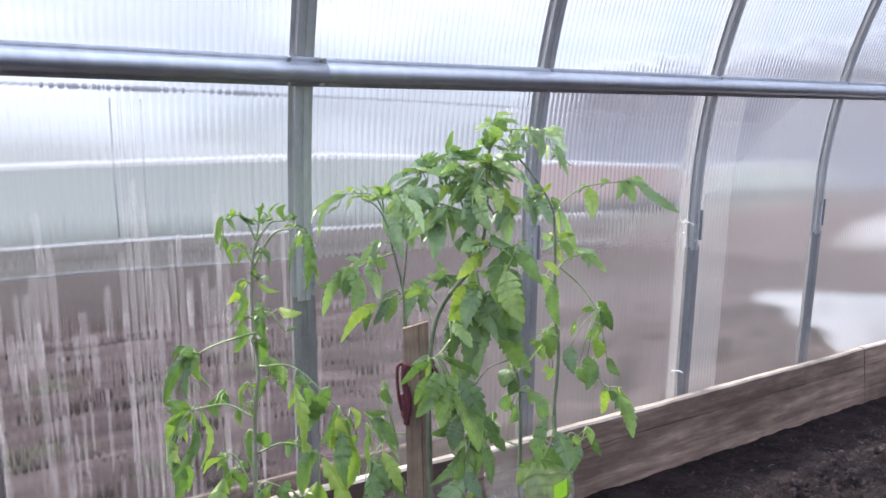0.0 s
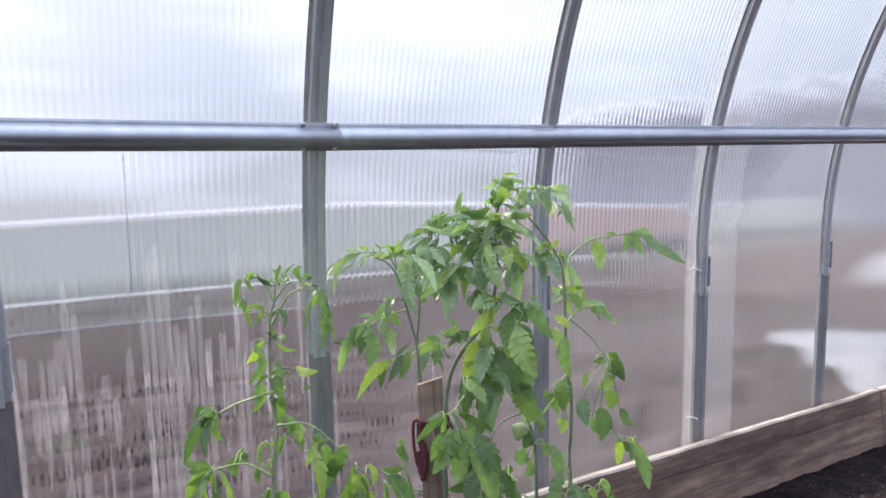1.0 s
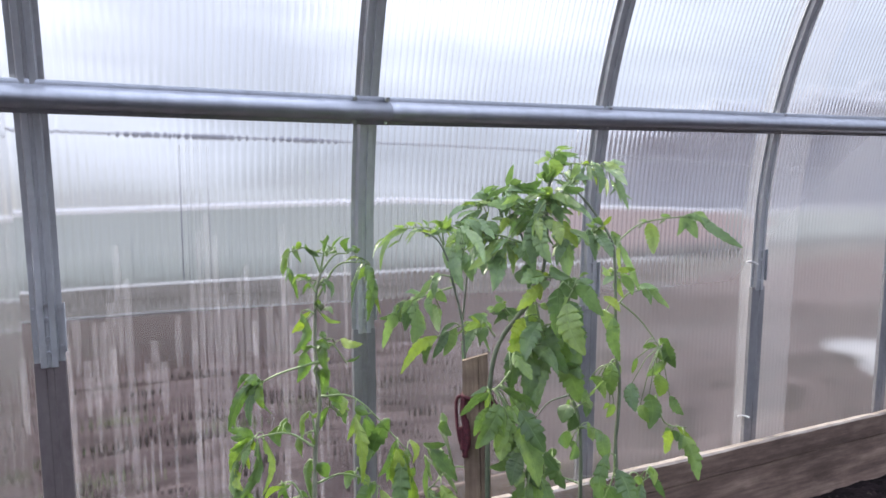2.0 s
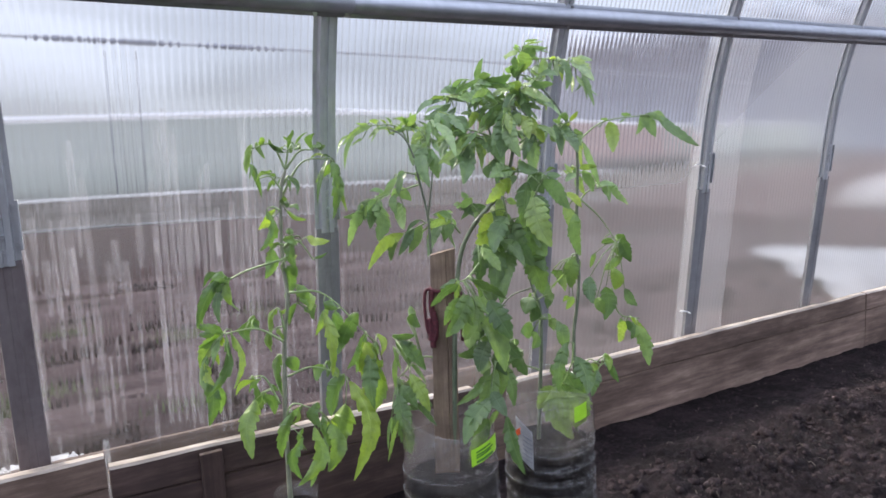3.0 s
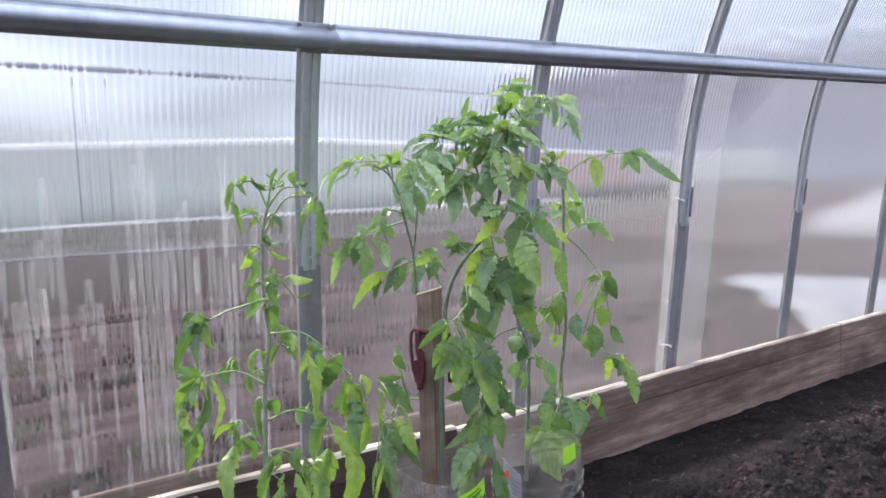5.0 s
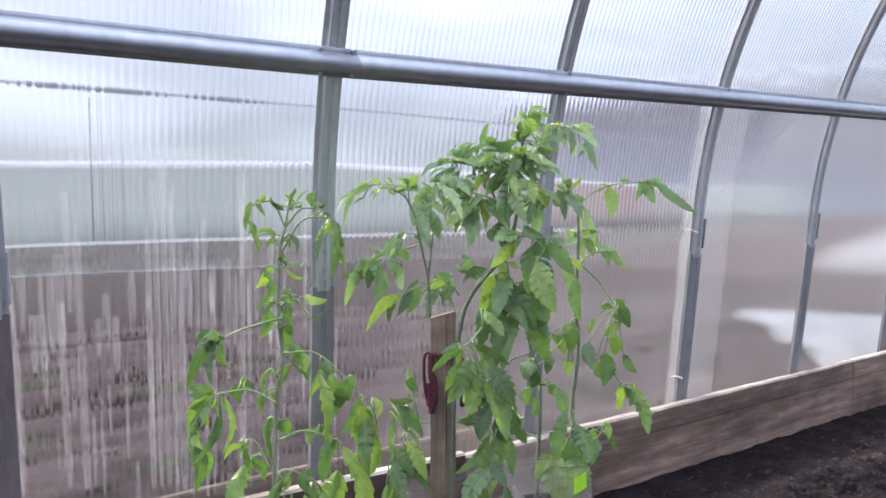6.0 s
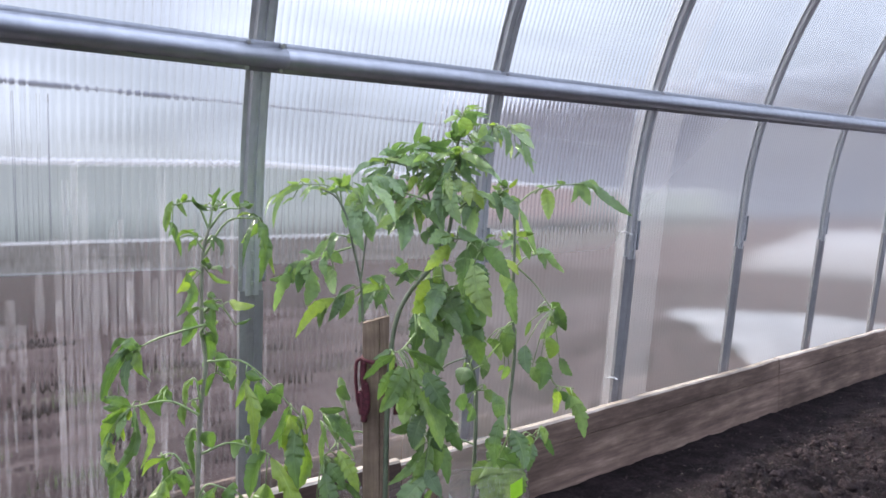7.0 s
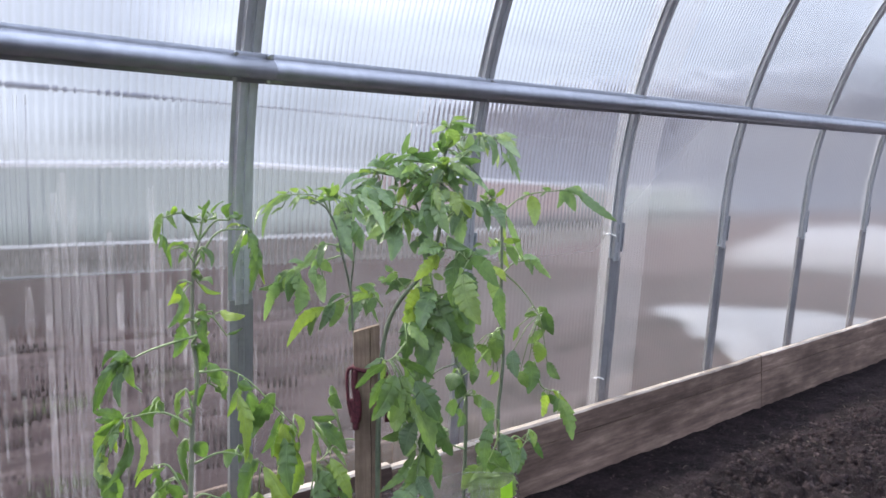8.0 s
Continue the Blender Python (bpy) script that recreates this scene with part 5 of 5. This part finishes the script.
stem(seedling, 0.0067, [(-0.5, 2.0, 1.0), (-0.1, 2.0, 22.5), (0.8, 2.0, 36.4), (1.4, 2.0, 43.2), (2.7, 2.0, 51.3), (2.3, 2.0, 58.0), (2.5, 2.0, 66.6), (3.2, 2.0, 74.3), (4.5, 2.0, 78.7)])
leaf(seedling, [(4.4, 2.0, 78.4), (2.0, 2.0, 83.7), (-2.2, 2.0, 83.1)],
     [(-0.2, 83.6, 86, 2.5, 1.2), (-2.3, 84.0, -104, 5.1, 1.9), (-3.3, 80.0, -77, 5.9, 1.4)])
leaf(seedling, [(4.4, 2.0, 78.4), (7.6, 2.0, 82.0), (10.5, 2.0, 82.2)],
     [(10.2, 82.1, 77, 4.1, 1.9), (10.6, 83.0, 18, 1.6, 1.3)])
leaf(seedling, [(4.4, 2.0, 78.4), (5.0, 2.0, 81.2), (5.4, 2.0, 82.8)],
     [(5.4, 82.8, 74, 5.1, 1.0), (4.7, 81.9, 118, 3.7, 1.2), (6.4, 82.4, 57, 2.1, 0.8), (4.1, 82.6, 138, 2.3, 0.9)])
leaf(seedling, [(2.8, 4.0, 72.9), (7.6, 4.0, 79.7), (13.5, 4.0, 80.2)],
     [(13.5, 79.8, -100, 10.1, 2.9), (12.9, 80.2, -118, 6.0, 1.2), (14.1, 79.5, -66, 3.7, 2.0)])
leaf(seedling, [(3.5, 1.0, 74.3), (1.5, 1.0, 77.1), (-0.8, 1.0, 76.9)],
     [(1.6, 77.7, -160, 3.0, 0.9), (2.0, 76.4, -128, 2.4, 0.9), (2.8, 77.0, 138, 1.6, 0.8)])
leaf(seedling, [(3.3, 3.0, 75.2), (4.9, 3.0, 77.0), (6.6, 3.0, 74.9)],
     [(4.9, 77.0, -57, 3.3, 1.0), (4.1, 75.5, 13, 2.1, 0.9)])
leaf(seedling, [(3.1, 0.0, 70.0), (1.9, 0.0, 70.7), (0.7, 0.0, 70.8)],
     [(0.3, 70.2, -104, 7.2, 2.4), (1.2, 67.6, -178, 2.7, 1.7)])
leaf(seedling, [(3.2, 1.0, 71.2), (4.1, 1.0, 71.7), (4.7, 1.0, 71.8)],
     [(3.1, 71.9, 2, 2.1, 1.7), (3.9, 69.8, -14, 4.0, 1.0), (4.6, 70.7, -13, 2.3, 0.9)])
leaf(seedling, [(2.5, 3.0, 61.8), (5.6, 3.0, 63.2), (8.6, 3.0, 59.0)],
     [(7.3, 63.7, 1, 4.6, 1.8), (8.5, 59.0, 29, 3.0, 0.7)])
leaf(seedling, [(3.2, 0.0, 62.2), (5.4, 0.0, 64.3), (6.4, 0.0, 64.5)],
     [(3.4, 64.1, -23, 3.1, 1.7), (5.3, 63.3, -81, 4.7, 1.9), (4.3, 66.0, -16, 1.6, 1.3)])
leaf(seedling, [(3.5, -1.0, 63.0), (1.9, -1.0, 63.1), (1.0, -1.0, 62.2)],
     [(1.2, 62.5, -99, 5.2, 2.5), (2.6, 63.4, 167, 2.2, 1.3)])
leaf(seedling, [(3.6, 0.0, 59.9), (2.4, 0.0, 58.3), (2.6, 0.0, 57.0)],
     [(2.7, 57.7, -98, 6.3, 2.4), (3.6, 60.2, 13, 2.2, 1.5)])
leaf(seedling, [(3.9, -2.0, 60.2), (-4.5, -2.0, 58.0), (-9.3, -2.0, 55.8)],
     [(-9.7, 57.1, -160, 3.9, 2.0), (-10.5, 56.5, -107, 7.4, 2.4), (-9.6, 55.8, -95, 7.5, 2.1), (-9.3, 55.5, -71, 4.1, 1.8), (-12.9, 52.2, -116, 7.0, 0.9), (-8.6, 56.4, 157, 2.5, 1.9)])
leaf(seedling, [(2.0, -2.0, 42.6), (-3.5, -2.0, 45.6), (-10.7, -2.0, 44.8)],
     [(-10.6, 45.0, 139, 5.0, 1.9), (-11.3, 45.1, -158, 5.1, 2.5), (-12.7, 44.2, -117, 5.8, 2.9), (-10.8, 44.1, -111, 5.5, 2.5), (-9.7, 44.6, -95, 8.7, 1.8), (-8.8, 44.2, -76, 7.4, 1.3), (-14.5, 40.4, -97, 6.1, 2.8), (-14.7, 39.0, -52, 4.6, 2.5), (-15.4, 35.7, -79, 7.1, 3.1), (-14.6, 34.3, -69, 6.9, 2.3), (-5.3, 46.8, -105, 3.8, 2.3)])
leaf(seedling, [(3.5, 0.0, 52.6), (11.1, 0.0, 51.7), (21.1, 0.0, 40.7)],
     [(11.0, 50.3, -19, 2.8, 1.9), (10.7, 48.4, -100, 9.4, 2.9), (12.7, 47.9, -101, 8.1, 3.3), (17.9, 47.7, -111, 7.7, 3.6), (19.2, 40.9, -108, 10.5, 4.5), (20.3, 39.4, -96, 8.9, 3.8), (21.3, 35.3, -107, 9.9, 3.2), (21.1, 40.7, -74, 5.8, 2.5)])
leaf(seedling, [(1.6, 4.0, 46.8), (4.2, 4.0, 49.3), (6.7, 4.0, 47.4)],
     [(5.0, 53.4, -47, 3.5, 2.4), (5.1, 51.3, -50, 3.4, 2.2), (5.4, 47.9, -51, 2.8, 2.2), (3.9, 49.4, -114, 4.4, 1.2)])
leaf(seedling, [(1.7, 1.0, 44.2), (0.8, 1.0, 49.0), (-1.0, 1.0, 47.8)],
     [(0.2, 49.0, -107, 5.5, 1.7), (-1.0, 44.4, -109, 4.6, 2.2), (1.3, 47.6, 73, 2.2, 1.0)])
leaf(seedling, [(0.7, 3.0, 37.5), (-0.2, 3.0, 38.3), (-1.3, 3.0, 37.7)],
     [(-0.9, 38.0, -99, 8.7, 2.6), (1.8, 38.1, -60, 3.6, 2.9)])
leaf(seedling, [(-0.1, -1.0, 28.6), (-3.0, -1.0, 34.6), (-6.3, -1.0, 34.6)],
     [(-6.0, 34.9, -109, 9.2, 1.9), (-5.2, 30.0, -92, 8.3, 4.1), (-3.5, 30.9, -65, 4.9, 2.5), (-4.4, 34.4, -151, 4.9, 1.5)])
leaf(seedling, [(1.2, 2.0, 33.6), (7.1, 2.0, 35.5), (14.2, 2.0, 32.8)],
     [(9.1, 35.7, -107, 3.5, 2.6), (10.7, 34.9, -82, 2.8, 1.9), (13.5, 33.2, -101, 7.0, 3.2), (14.7, 31.7, -96, 14.8, 4.1), (13.6, 26.9, -115, 14.4, 4.9)])
leaf(seedling, [(0.6, -2.0, 24.1), (2.7, -2.0, 28.7), (6.9, -2.0, 27.6)],
     [(2.9, 27.3, -98, 9.0, 2.5), (4.6, 27.8, -111, 5.0, 1.5), (8.0, 28.9, -84, 4.9, 2.9), (7.1, 23.5, -105, 8.8, 3.5), (8.0, 19.2, -99, 7.4, 1.8), (4.6, 21.6, -99, 7.7, 2.5), (10.4, 23.2, -85, 7.0, 3.5)])

stem(staked, 0.0060, [(0.3, -0.1, 15.1), (1.6, -0.1, 42.3), (3.2, -0.1, 57.5), (6.0, -0.1, 64.7), (11.6, -0.1, 71.1), (14.2, -0.1, 76.4), (15.4, -0.1, 83.5), (15.8, -0.1, 91.1), (17.3, -0.1, 96.4)])
stem(staked, 0.0040, [(12.8, -0.1, 72.6), (12.1, -0.1, 77.7), (10.8, -0.1, 82.8), (9.5, -0.1, 87.9)])
stem(staked, 0.0040, [(-1.5, 11.9, 11.5), (-1.2, 11.9, 44.4), (-2.5, 11.9, 58.5), (-2.8, 11.9, 66.6), (-4.4, 11.9, 75.3), (-5.3, 11.9, 80.2), (-7.3, 11.9, 84.2), (-10.4, 11.9, 86.0)])
stem(staked, 0.0025, [(-2.8, 14.9, 66.3), (-1.4, 14.9, 75.5), (-1.3, 14.9, 77.4)])
leaf(staked, [(-5.6, 19.9, 79.8), (-8.4, 19.9, 86.3), (-14.4, 19.9, 87.1)],
     [(-14.7, 86.8, -153, 4.8, 1.7), (-18.4, 85.3, -111, 5.4, 1.2), (-9.7, 85.9, 160, 3.3, 0.9)])
leaf(staked, [(-6.4, 19.9, 82.8), (-6.6, 19.9, 85.3), (-6.9, 19.9, 86.6)],
     [(-6.5, 86.5, 140, 3.9, 1.3), (-6.5, 86.5, 55, 3.3, 2.1), (-7.2, 86.0, -11, 3.2, 0.6), (-6.8, 86.9, 110, 2.3, 1.5)])
leaf(staked, [(-5.0, 14.9, 79.8), (-2.9, 14.9, 82.4), (-0.7, 14.9, 83.5)],
     [(-2.9, 82.4, -83, 5.9, 3.5), (-1.5, 84.2, 110, 4.3, 1.5), (-1.2, 80.5, -76, 4.2, 3.0), (-3.7, 85.3, -113, 4.1, 2.2), (-2.6, 81.6, -120, 3.8, 2.0)])
leaf(staked, [(-4.6, 22.9, 73.2), (-9.9, 22.9, 71.8), (-16.0, 22.9, 70.2)],
     [(-10.6, 71.5, -85, 3.6, 2.1), (-14.4, 69.2, -86, 6.3, 3.7), (-10.2, 69.2, -63, 5.9, 3.4), (-9.3, 71.4, -22, 3.1, 2.4), (-16.0, 70.2, -137, 6.9, 1.8), (-16.8, 68.0, -124, 7.8, 2.9), (-17.4, 68.8, -57, 2.5, 1.8), (-11.3, 71.5, -155, 5.3, 1.6)])
leaf(staked, [(-4.3, 19.9, 75.4), (-7.4, 19.9, 76.1), (-9.4, 19.9, 75.7)],
     [(-7.4, 76.1, -123, 4.1, 2.1), (-9.4, 75.4, -139, 4.8, 1.3), (-5.5, 75.7, -37, 2.4, 1.5)])
leaf(staked, [(4.1, 15.9, 62.2), (0.6, 15.9, 65.9), (-8.5, 15.9, 62.8)],
     [(1.2, 64.6, 175, 5.7, 2.3), (0.5, 64.7, -120, 7.3, 2.3), (-4.5, 64.5, -118, 6.5, 2.5), (2.4, 64.5, -123, 3.2, 2.0), (-8.5, 62.9, -148, 8.8, 2.7), (-6.2, 63.8, -124, 6.0, 2.1), (-10.4, 62.0, -112, 5.2, 2.0), (2.5, 65.8, 163, 4.1, 2.0)])
leaf(staked, [(8.3, 5.9, 67.1), (6.1, 5.9, 69.4), (4.2, 5.9, 68.1)],
     [(9.8, 68.5, -164, 6.3, 2.0), (6.7, 69.6, -177, 3.7, 1.8), (4.3, 68.8, -32, 3.1, 1.4)])
leaf(staked, [(14.6, -2.1, 85.2), (10.7, -2.1, 90.9), (3.0, -2.1, 90.1)],
     [(1.7, 90.2, -173, 4.6, 1.3), (3.1, 89.3, -163, 4.9, 1.8), (4.2, 91.4, 38, 5.6, 1.1), (3.7, 92.0, 39, 4.6, 1.0), (5.8, 91.3, 154, 3.7, 2.2), (8.8, 92.6, 21, 5.6, 2.8), (9.6, 91.0, 177, 4.6, 2.7), (11.9, 89.2, 170, 5.9, 2.2), (13.2, 88.0, -164, 7.1, 2.4), (8.4, 87.3, -121, 2.9, 1.8)])
leaf(staked, [(11.8, -7.1, 82.1), (6.6, -7.1, 84.1), (0.9, -7.1, 85.4)],
     [(0.6, 88.0, -63, 5.2, 2.7), (-0.9, 86.4, -53, 6.2, 2.0), (3.6, 83.3, -130, 4.2, 1.8), (6.8, 83.5, -152, 5.9, 2.4)])
leaf(staked, [(12.3, -3.1, 76.7), (8.9, -3.1, 82.4), (4.3, -3.1, 82.4)],
     [(4.9, 87.0, -91, 3.5, 3.1), (3.9, 81.4, -83, 5.4, 4.0), (8.0, 83.0, -47, 5.9, 3.5), (10.8, 78.4, -85, 3.5, 2.4), (7.2, 82.0, -115, 4.6, 2.6)])
leaf(staked, [(15.1, -6.1, 90.2), (14.1, -6.1, 88.7), (13.3, -6.1, 87.2)],
     [(13.3, 87.2, -99, 7.0, 4.5), (15.9, 86.5, -70, 3.1, 3.0), (13.8, 86.1, -80, 5.7, 3.4), (14.4, 87.6, -145, 4.1, 2.6)])
leaf(staked, [(15.8, -2.1, 89.4), (16.7, -2.1, 90.9), (18.9, -2.1, 91.5)],
     [(15.7, 92.1, -168, 4.2, 2.1), (16.7, 91.4, -26, 3.2, 2.3), (18.3, 91.3, -35, 3.4, 2.1), (15.0, 90.5, -131, 2.9, 2.1), (18.9, 92.3, 4, 3.5, 1.7), (17.1, 89.8, -71, 3.1, 2.4), (19.9, 89.6, -31, 3.9, 1.4), (14.3, 92.2, 158, 3.2, 2.0), (12.8, 89.6, -159, 3.6, 2.2), (16.1, 91.0, 108, 2.9, 1.8)])
leaf(staked, [(16.3, -0.1, 93.8), (17.3, -0.1, 96.4), (17.6, -0.1, 98.5)],
     [(17.2, 94.8, 96, 4.6, 3.0), (16.6, 99.0, -177, 2.5, 1.2), (17.5, 99.6, 5, 4.2, 1.0), (18.4, 97.2, 71, 2.5, 2.6), (16.0, 95.2, 96, 2.5, 1.3)])
leaf(staked, [(17.0, 5.9, 94.4), (20.4, 5.9, 98.0), (28.7, 5.9, 96.8)],
     [(22.7, 97.8, -122, 2.4, 2.0), (25.0, 97.8, 151, 1.6, 1.2), (26.1, 97.5, -79, 4.7, 2.2), (28.1, 96.9, -49, 4.5, 2.0), (29.9, 95.0, -66, 5.3, 1.6), (23.0, 94.4, -174, 3.7, 1.3), (21.3, 94.6, -1, 3.1, 1.5)])
leaf(staked, [(16.5, 1.9, 81.3), (19.4, 1.9, 83.0), (24.5, 1.9, 83.4)],
     [(19.5, 83.5, -94, 7.0, 3.6), (23.5, 84.6, -80, 4.7, 2.1), (25.1, 83.4, -52, 3.8, 2.9), (26.3, 85.1, 120, 3.2, 1.8), (18.4, 85.0, -43, 3.6, 2.7)])
leaf(staked, [(13.5, -7.1, 76.1), (16.6, -7.1, 75.6), (19.2, -7.1, 73.5)],
     [(16.5, 74.0, -98, 7.1, 4.1), (17.9, 71.0, -72, 7.8, 4.9), (13.4, 74.8, -146, 5.6, 2.9), (14.0, 76.1, 177, 3.9, 3.2), (19.7, 74.0, -45, 6.1, 3.4), (17.7, 75.8, -59, 4.2, 3.4), (20.3, 75.0, 10, 2.4, 1.5), (15.2, 77.6, -23, 3.4, 2.1)])
leaf(staked, [(12.5, -2.1, 71.1), (13.3, -2.1, 66.0), (14.1, -2.1, 61.4)],
     [(12.8, 67.2, -120, 6.4, 3.5), (13.8, 66.0, -76, 7.4, 4.7), (16.6, 64.6, -53, 6.4, 4.7), (9.9, 65.2, -110, 6.1, 3.5), (10.8, 62.8, -90, 8.2, 4.0), (14.0, 60.3, -115, 8.0, 3.7), (16.7, 58.9, -65, 7.5, 4.7), (18.9, 66.7, -78, 4.9, 3.5), (11.9, 70.6, -74, 3.8, 2.4), (10.1, 68.0, -120, 4.6, 2.9), (8.4, 60.8, -65, 4.2, 2.4)])
leaf(staked, [(6.9, -9.1, 59.2), (4.6, -9.1, 56.5), (2.7, -9.1, 55.7)],
     [(2.7, 55.7, -146, 6.5, 2.0), (4.7, 53.4, -124, 7.8, 3.8), (6.2, 52.7, -101, 9.7, 5.1), (8.3, 52.0, -59, 7.8, 4.4), (5.4, 56.1, -25, 7.1, 1.9), (7.0, 48.8, -68, 10.3, 4.0), (6.9, 62.5, -96, 6.3, 3.3)])
leaf(staked, [(9.3, -4.1, 44.5), (9.6, -4.1, 40.4), (9.3, -4.1, 36.9)],
     [(10.2, 41.5, -74, 5.2, 3.1), (8.1, 42.9, -119, 5.4, 3.1), (7.1, 41.8, -164, 5.3, 2.4), (9.6, 36.9, -118, 10.5, 3.5), (9.3, 43.9, 119, 4.1, 2.8)])
leaf(staked, [(-0.2, 0.9, 37.1), (-5.3, 0.9, 38.5), (-10.8, 0.9, 34.0)],
     [(-9.7, 42.4, -44, 7.1, 2.8), (-8.1, 46.5, -20, 3.1, 2.8), (-10.3, 39.5, -95, 6.3, 1.2), (-7.9, 35.6, -63, 6.8, 3.1), (-10.0, 32.7, -51, 4.6, 3.1), (-10.7, 31.0, -73, 6.9, 3.6), (-10.9, 25.4, -74, 7.6, 3.6), (-7.4, 28.8, -25, 5.8, 2.0), (-10.9, 26.0, -107, 7.9, 1.0)])
leaf(staked, [(9.3, -6.1, 38.7), (8.4, -6.1, 34.2), (8.1, -6.1, 29.5)],
     [(8.2, 31.8, -132, 9.1, 3.4), (7.3, 27.2, -127, 7.3, 3.9), (11.3, 26.9, -86, 8.6, 2.8), (9.3, 38.7, -74, 6.5, 2.6), (8.3, 33.0, -56, 4.5, 2.6)])

stem(double, 0.0055, [(-3.0, -1.0, 8.3), (-2.0, -1.0, 25.6), (-1.3, -1.0, 37.4), (-1.4, -1.0, 45.1), (-3.0, -1.0, 50.3), (-3.9, -1.0, 54.2), (-5.5, -1.0, 59.4)])
stem(double, 0.0050, [(6.6, 2.0, 13.7), (6.4, 2.0, 35.9), (7.3, 2.0, 43.7), (8.0, 2.0, 51.4), (7.5, 2.0, 59.1), (8.1, 2.0, 69.2), (8.3, 2.0, 77.8), (7.8, 2.0, 82.1), (4.8, 2.0, 87.8), (0.9, 2.0, 93.0), (-0.9, 2.0, 93.7)])
stem(double, 0.0025, [(-3.0, -1.0, 49.7), (-7.5, -1.0, 48.2), (-10.5, -1.0, 44.9)])
leaf(double, [(10.7, 13.0, 81.3), (17.1, 13.0, 85.5), (29.1, 13.0, 86.5)],
     [(18.4, 85.4, -83, 5.6, 3.6), (25.8, 86.5, -58, 5.2, 3.1), (29.0, 86.2, -33, 8.9, 2.8), (17.8, 85.5, 161, 2.6, 0.8), (23.4, 86.6, 163, 2.4, 0.9)])
leaf(double, [(9.1, 5.0, 81.2), (10.0, 5.0, 81.0), (10.6, 5.0, 80.1)],
     [(10.0, 80.8, -67, 8.8, 1.9), (8.5, 83.4, -67, 2.8, 1.8)])
leaf(double, [(8.7, 5.0, 74.0), (8.3, 5.0, 74.7), (8.4, 5.0, 75.3)],
     [(7.7, 74.1, 119, 2.6, 1.3), (9.0, 75.2, 8, 3.4, 1.6), (8.3, 74.0, -151, 2.7, 1.5), (10.2, 73.9, -63, 4.0, 2.2), (9.2, 73.3, -76, 3.3, 1.5)])
leaf(double, [(9.2, 7.0, 67.5), (11.7, 7.0, 69.9), (15.3, 7.0, 70.7)],
     [(14.3, 71.2, -1, 3.9, 1.2), (16.2, 70.8, -34, 5.6, 1.7), (15.3, 70.8, -63, 2.6, 1.4)])
leaf(double, [(7.8, 1.0, 68.6), (6.6, 1.0, 68.1), (5.9, 1.0, 66.9)],
     [(5.3, 67.0, -79, 7.4, 3.2), (7.0, 65.6, -84, 7.9, 3.0), (5.4, 70.1, -43, 4.4, 1.9)])
leaf(double, [(10.1, 9.0, 67.9), (14.4, 9.0, 63.6), (18.3, 9.0, 57.6)],
     [(19.4, 58.3, -66, 5.3, 2.9), (19.9, 53.9, -155, 5.6, 2.5), (18.4, 50.9, -101, 4.6, 3.1), (11.7, 49.9, -93, 5.0, 3.6), (13.3, 55.1, -113, 3.1, 1.2), (15.5, 47.1, -93, 6.6, 3.9), (13.4, 44.6, -79, 3.4, 2.1), (20.2, 46.1, -52, 3.5, 2.5), (14.5, 57.7, 9, 3.2, 1.4)])
leaf(double, [(16.9, 9.0, 46.7), (18.6, 9.0, 40.5), (23.2, 9.0, 39.1)],
     [(19.8, 38.6, -122, 4.4, 3.5), (22.4, 37.7, -80, 7.0, 3.3), (21.2, 39.6, -32, 4.8, 1.2)])
leaf(double, [(7.8, 1.0, 56.7), (6.5, 1.0, 56.2), (5.8, 1.0, 55.6)],
     [(6.5, 55.5, -99, 6.0, 3.6), (3.2, 52.6, -63, 4.0, 2.1), (4.4, 52.2, -157, 4.9, 1.0), (6.6, 46.6, -120, 2.8, 1.7)])
leaf(double, [(-1.6, -3.0, 43.0), (-2.2, -3.0, 46.9), (-2.8, -3.0, 48.2)],
     [(-1.4, 50.6, -38, 3.9, 2.9), (-3.4, 48.2, -130, 3.4, 2.8), (-2.8, 46.9, -104, 4.1, 2.4), (-5.0, 41.8, -68, 3.1, 3.3), (-2.4, 39.9, -127, 2.7, 2.4), (0.0, 43.2, -56, 2.3, 1.9), (3.4, 41.3, -80, 4.5, 3.3), (1.6, 48.4, -124, 3.6, 1.7)])
leaf(double, [(5.5, -3.0, 37.3), (5.0, -3.0, 32.9), (2.9, -3.0, 28.2)],
     [(4.0, 37.5, -102, 8.0, 3.3), (5.7, 34.7, -78, 7.0, 4.2), (1.6, 28.0, -86, 9.6, 5.8), (5.3, 27.0, -98, 7.5, 5.5), (0.6, 32.6, -68, 3.2, 2.0), (6.9, 32.1, -48, 2.3, 1.9), (3.6, 30.4, -61, 7.1, 3.6)])
leaf(double, [(7.8, -1.0, 29.4), (9.2, -1.0, 32.8), (11.9, -1.0, 31.3)],
     [(11.0, 30.4, -110, 4.4, 2.8), (13.1, 33.5, -78, 3.0, 1.8), (13.6, 31.5, -61, 5.1, 1.8)])
leaf(double, [(-2.5, -5.0, 32.2), (-5.8, -5.0, 33.5), (-9.5, -5.0, 34.1)],
     [(-9.2, 39.1, -41, 3.4, 2.5), (-7.4, 37.7, -78, 4.9, 3.6), (-10.1, 34.1, -82, 6.8, 2.9), (-9.4, 36.0, -124, 3.6, 2.4)])
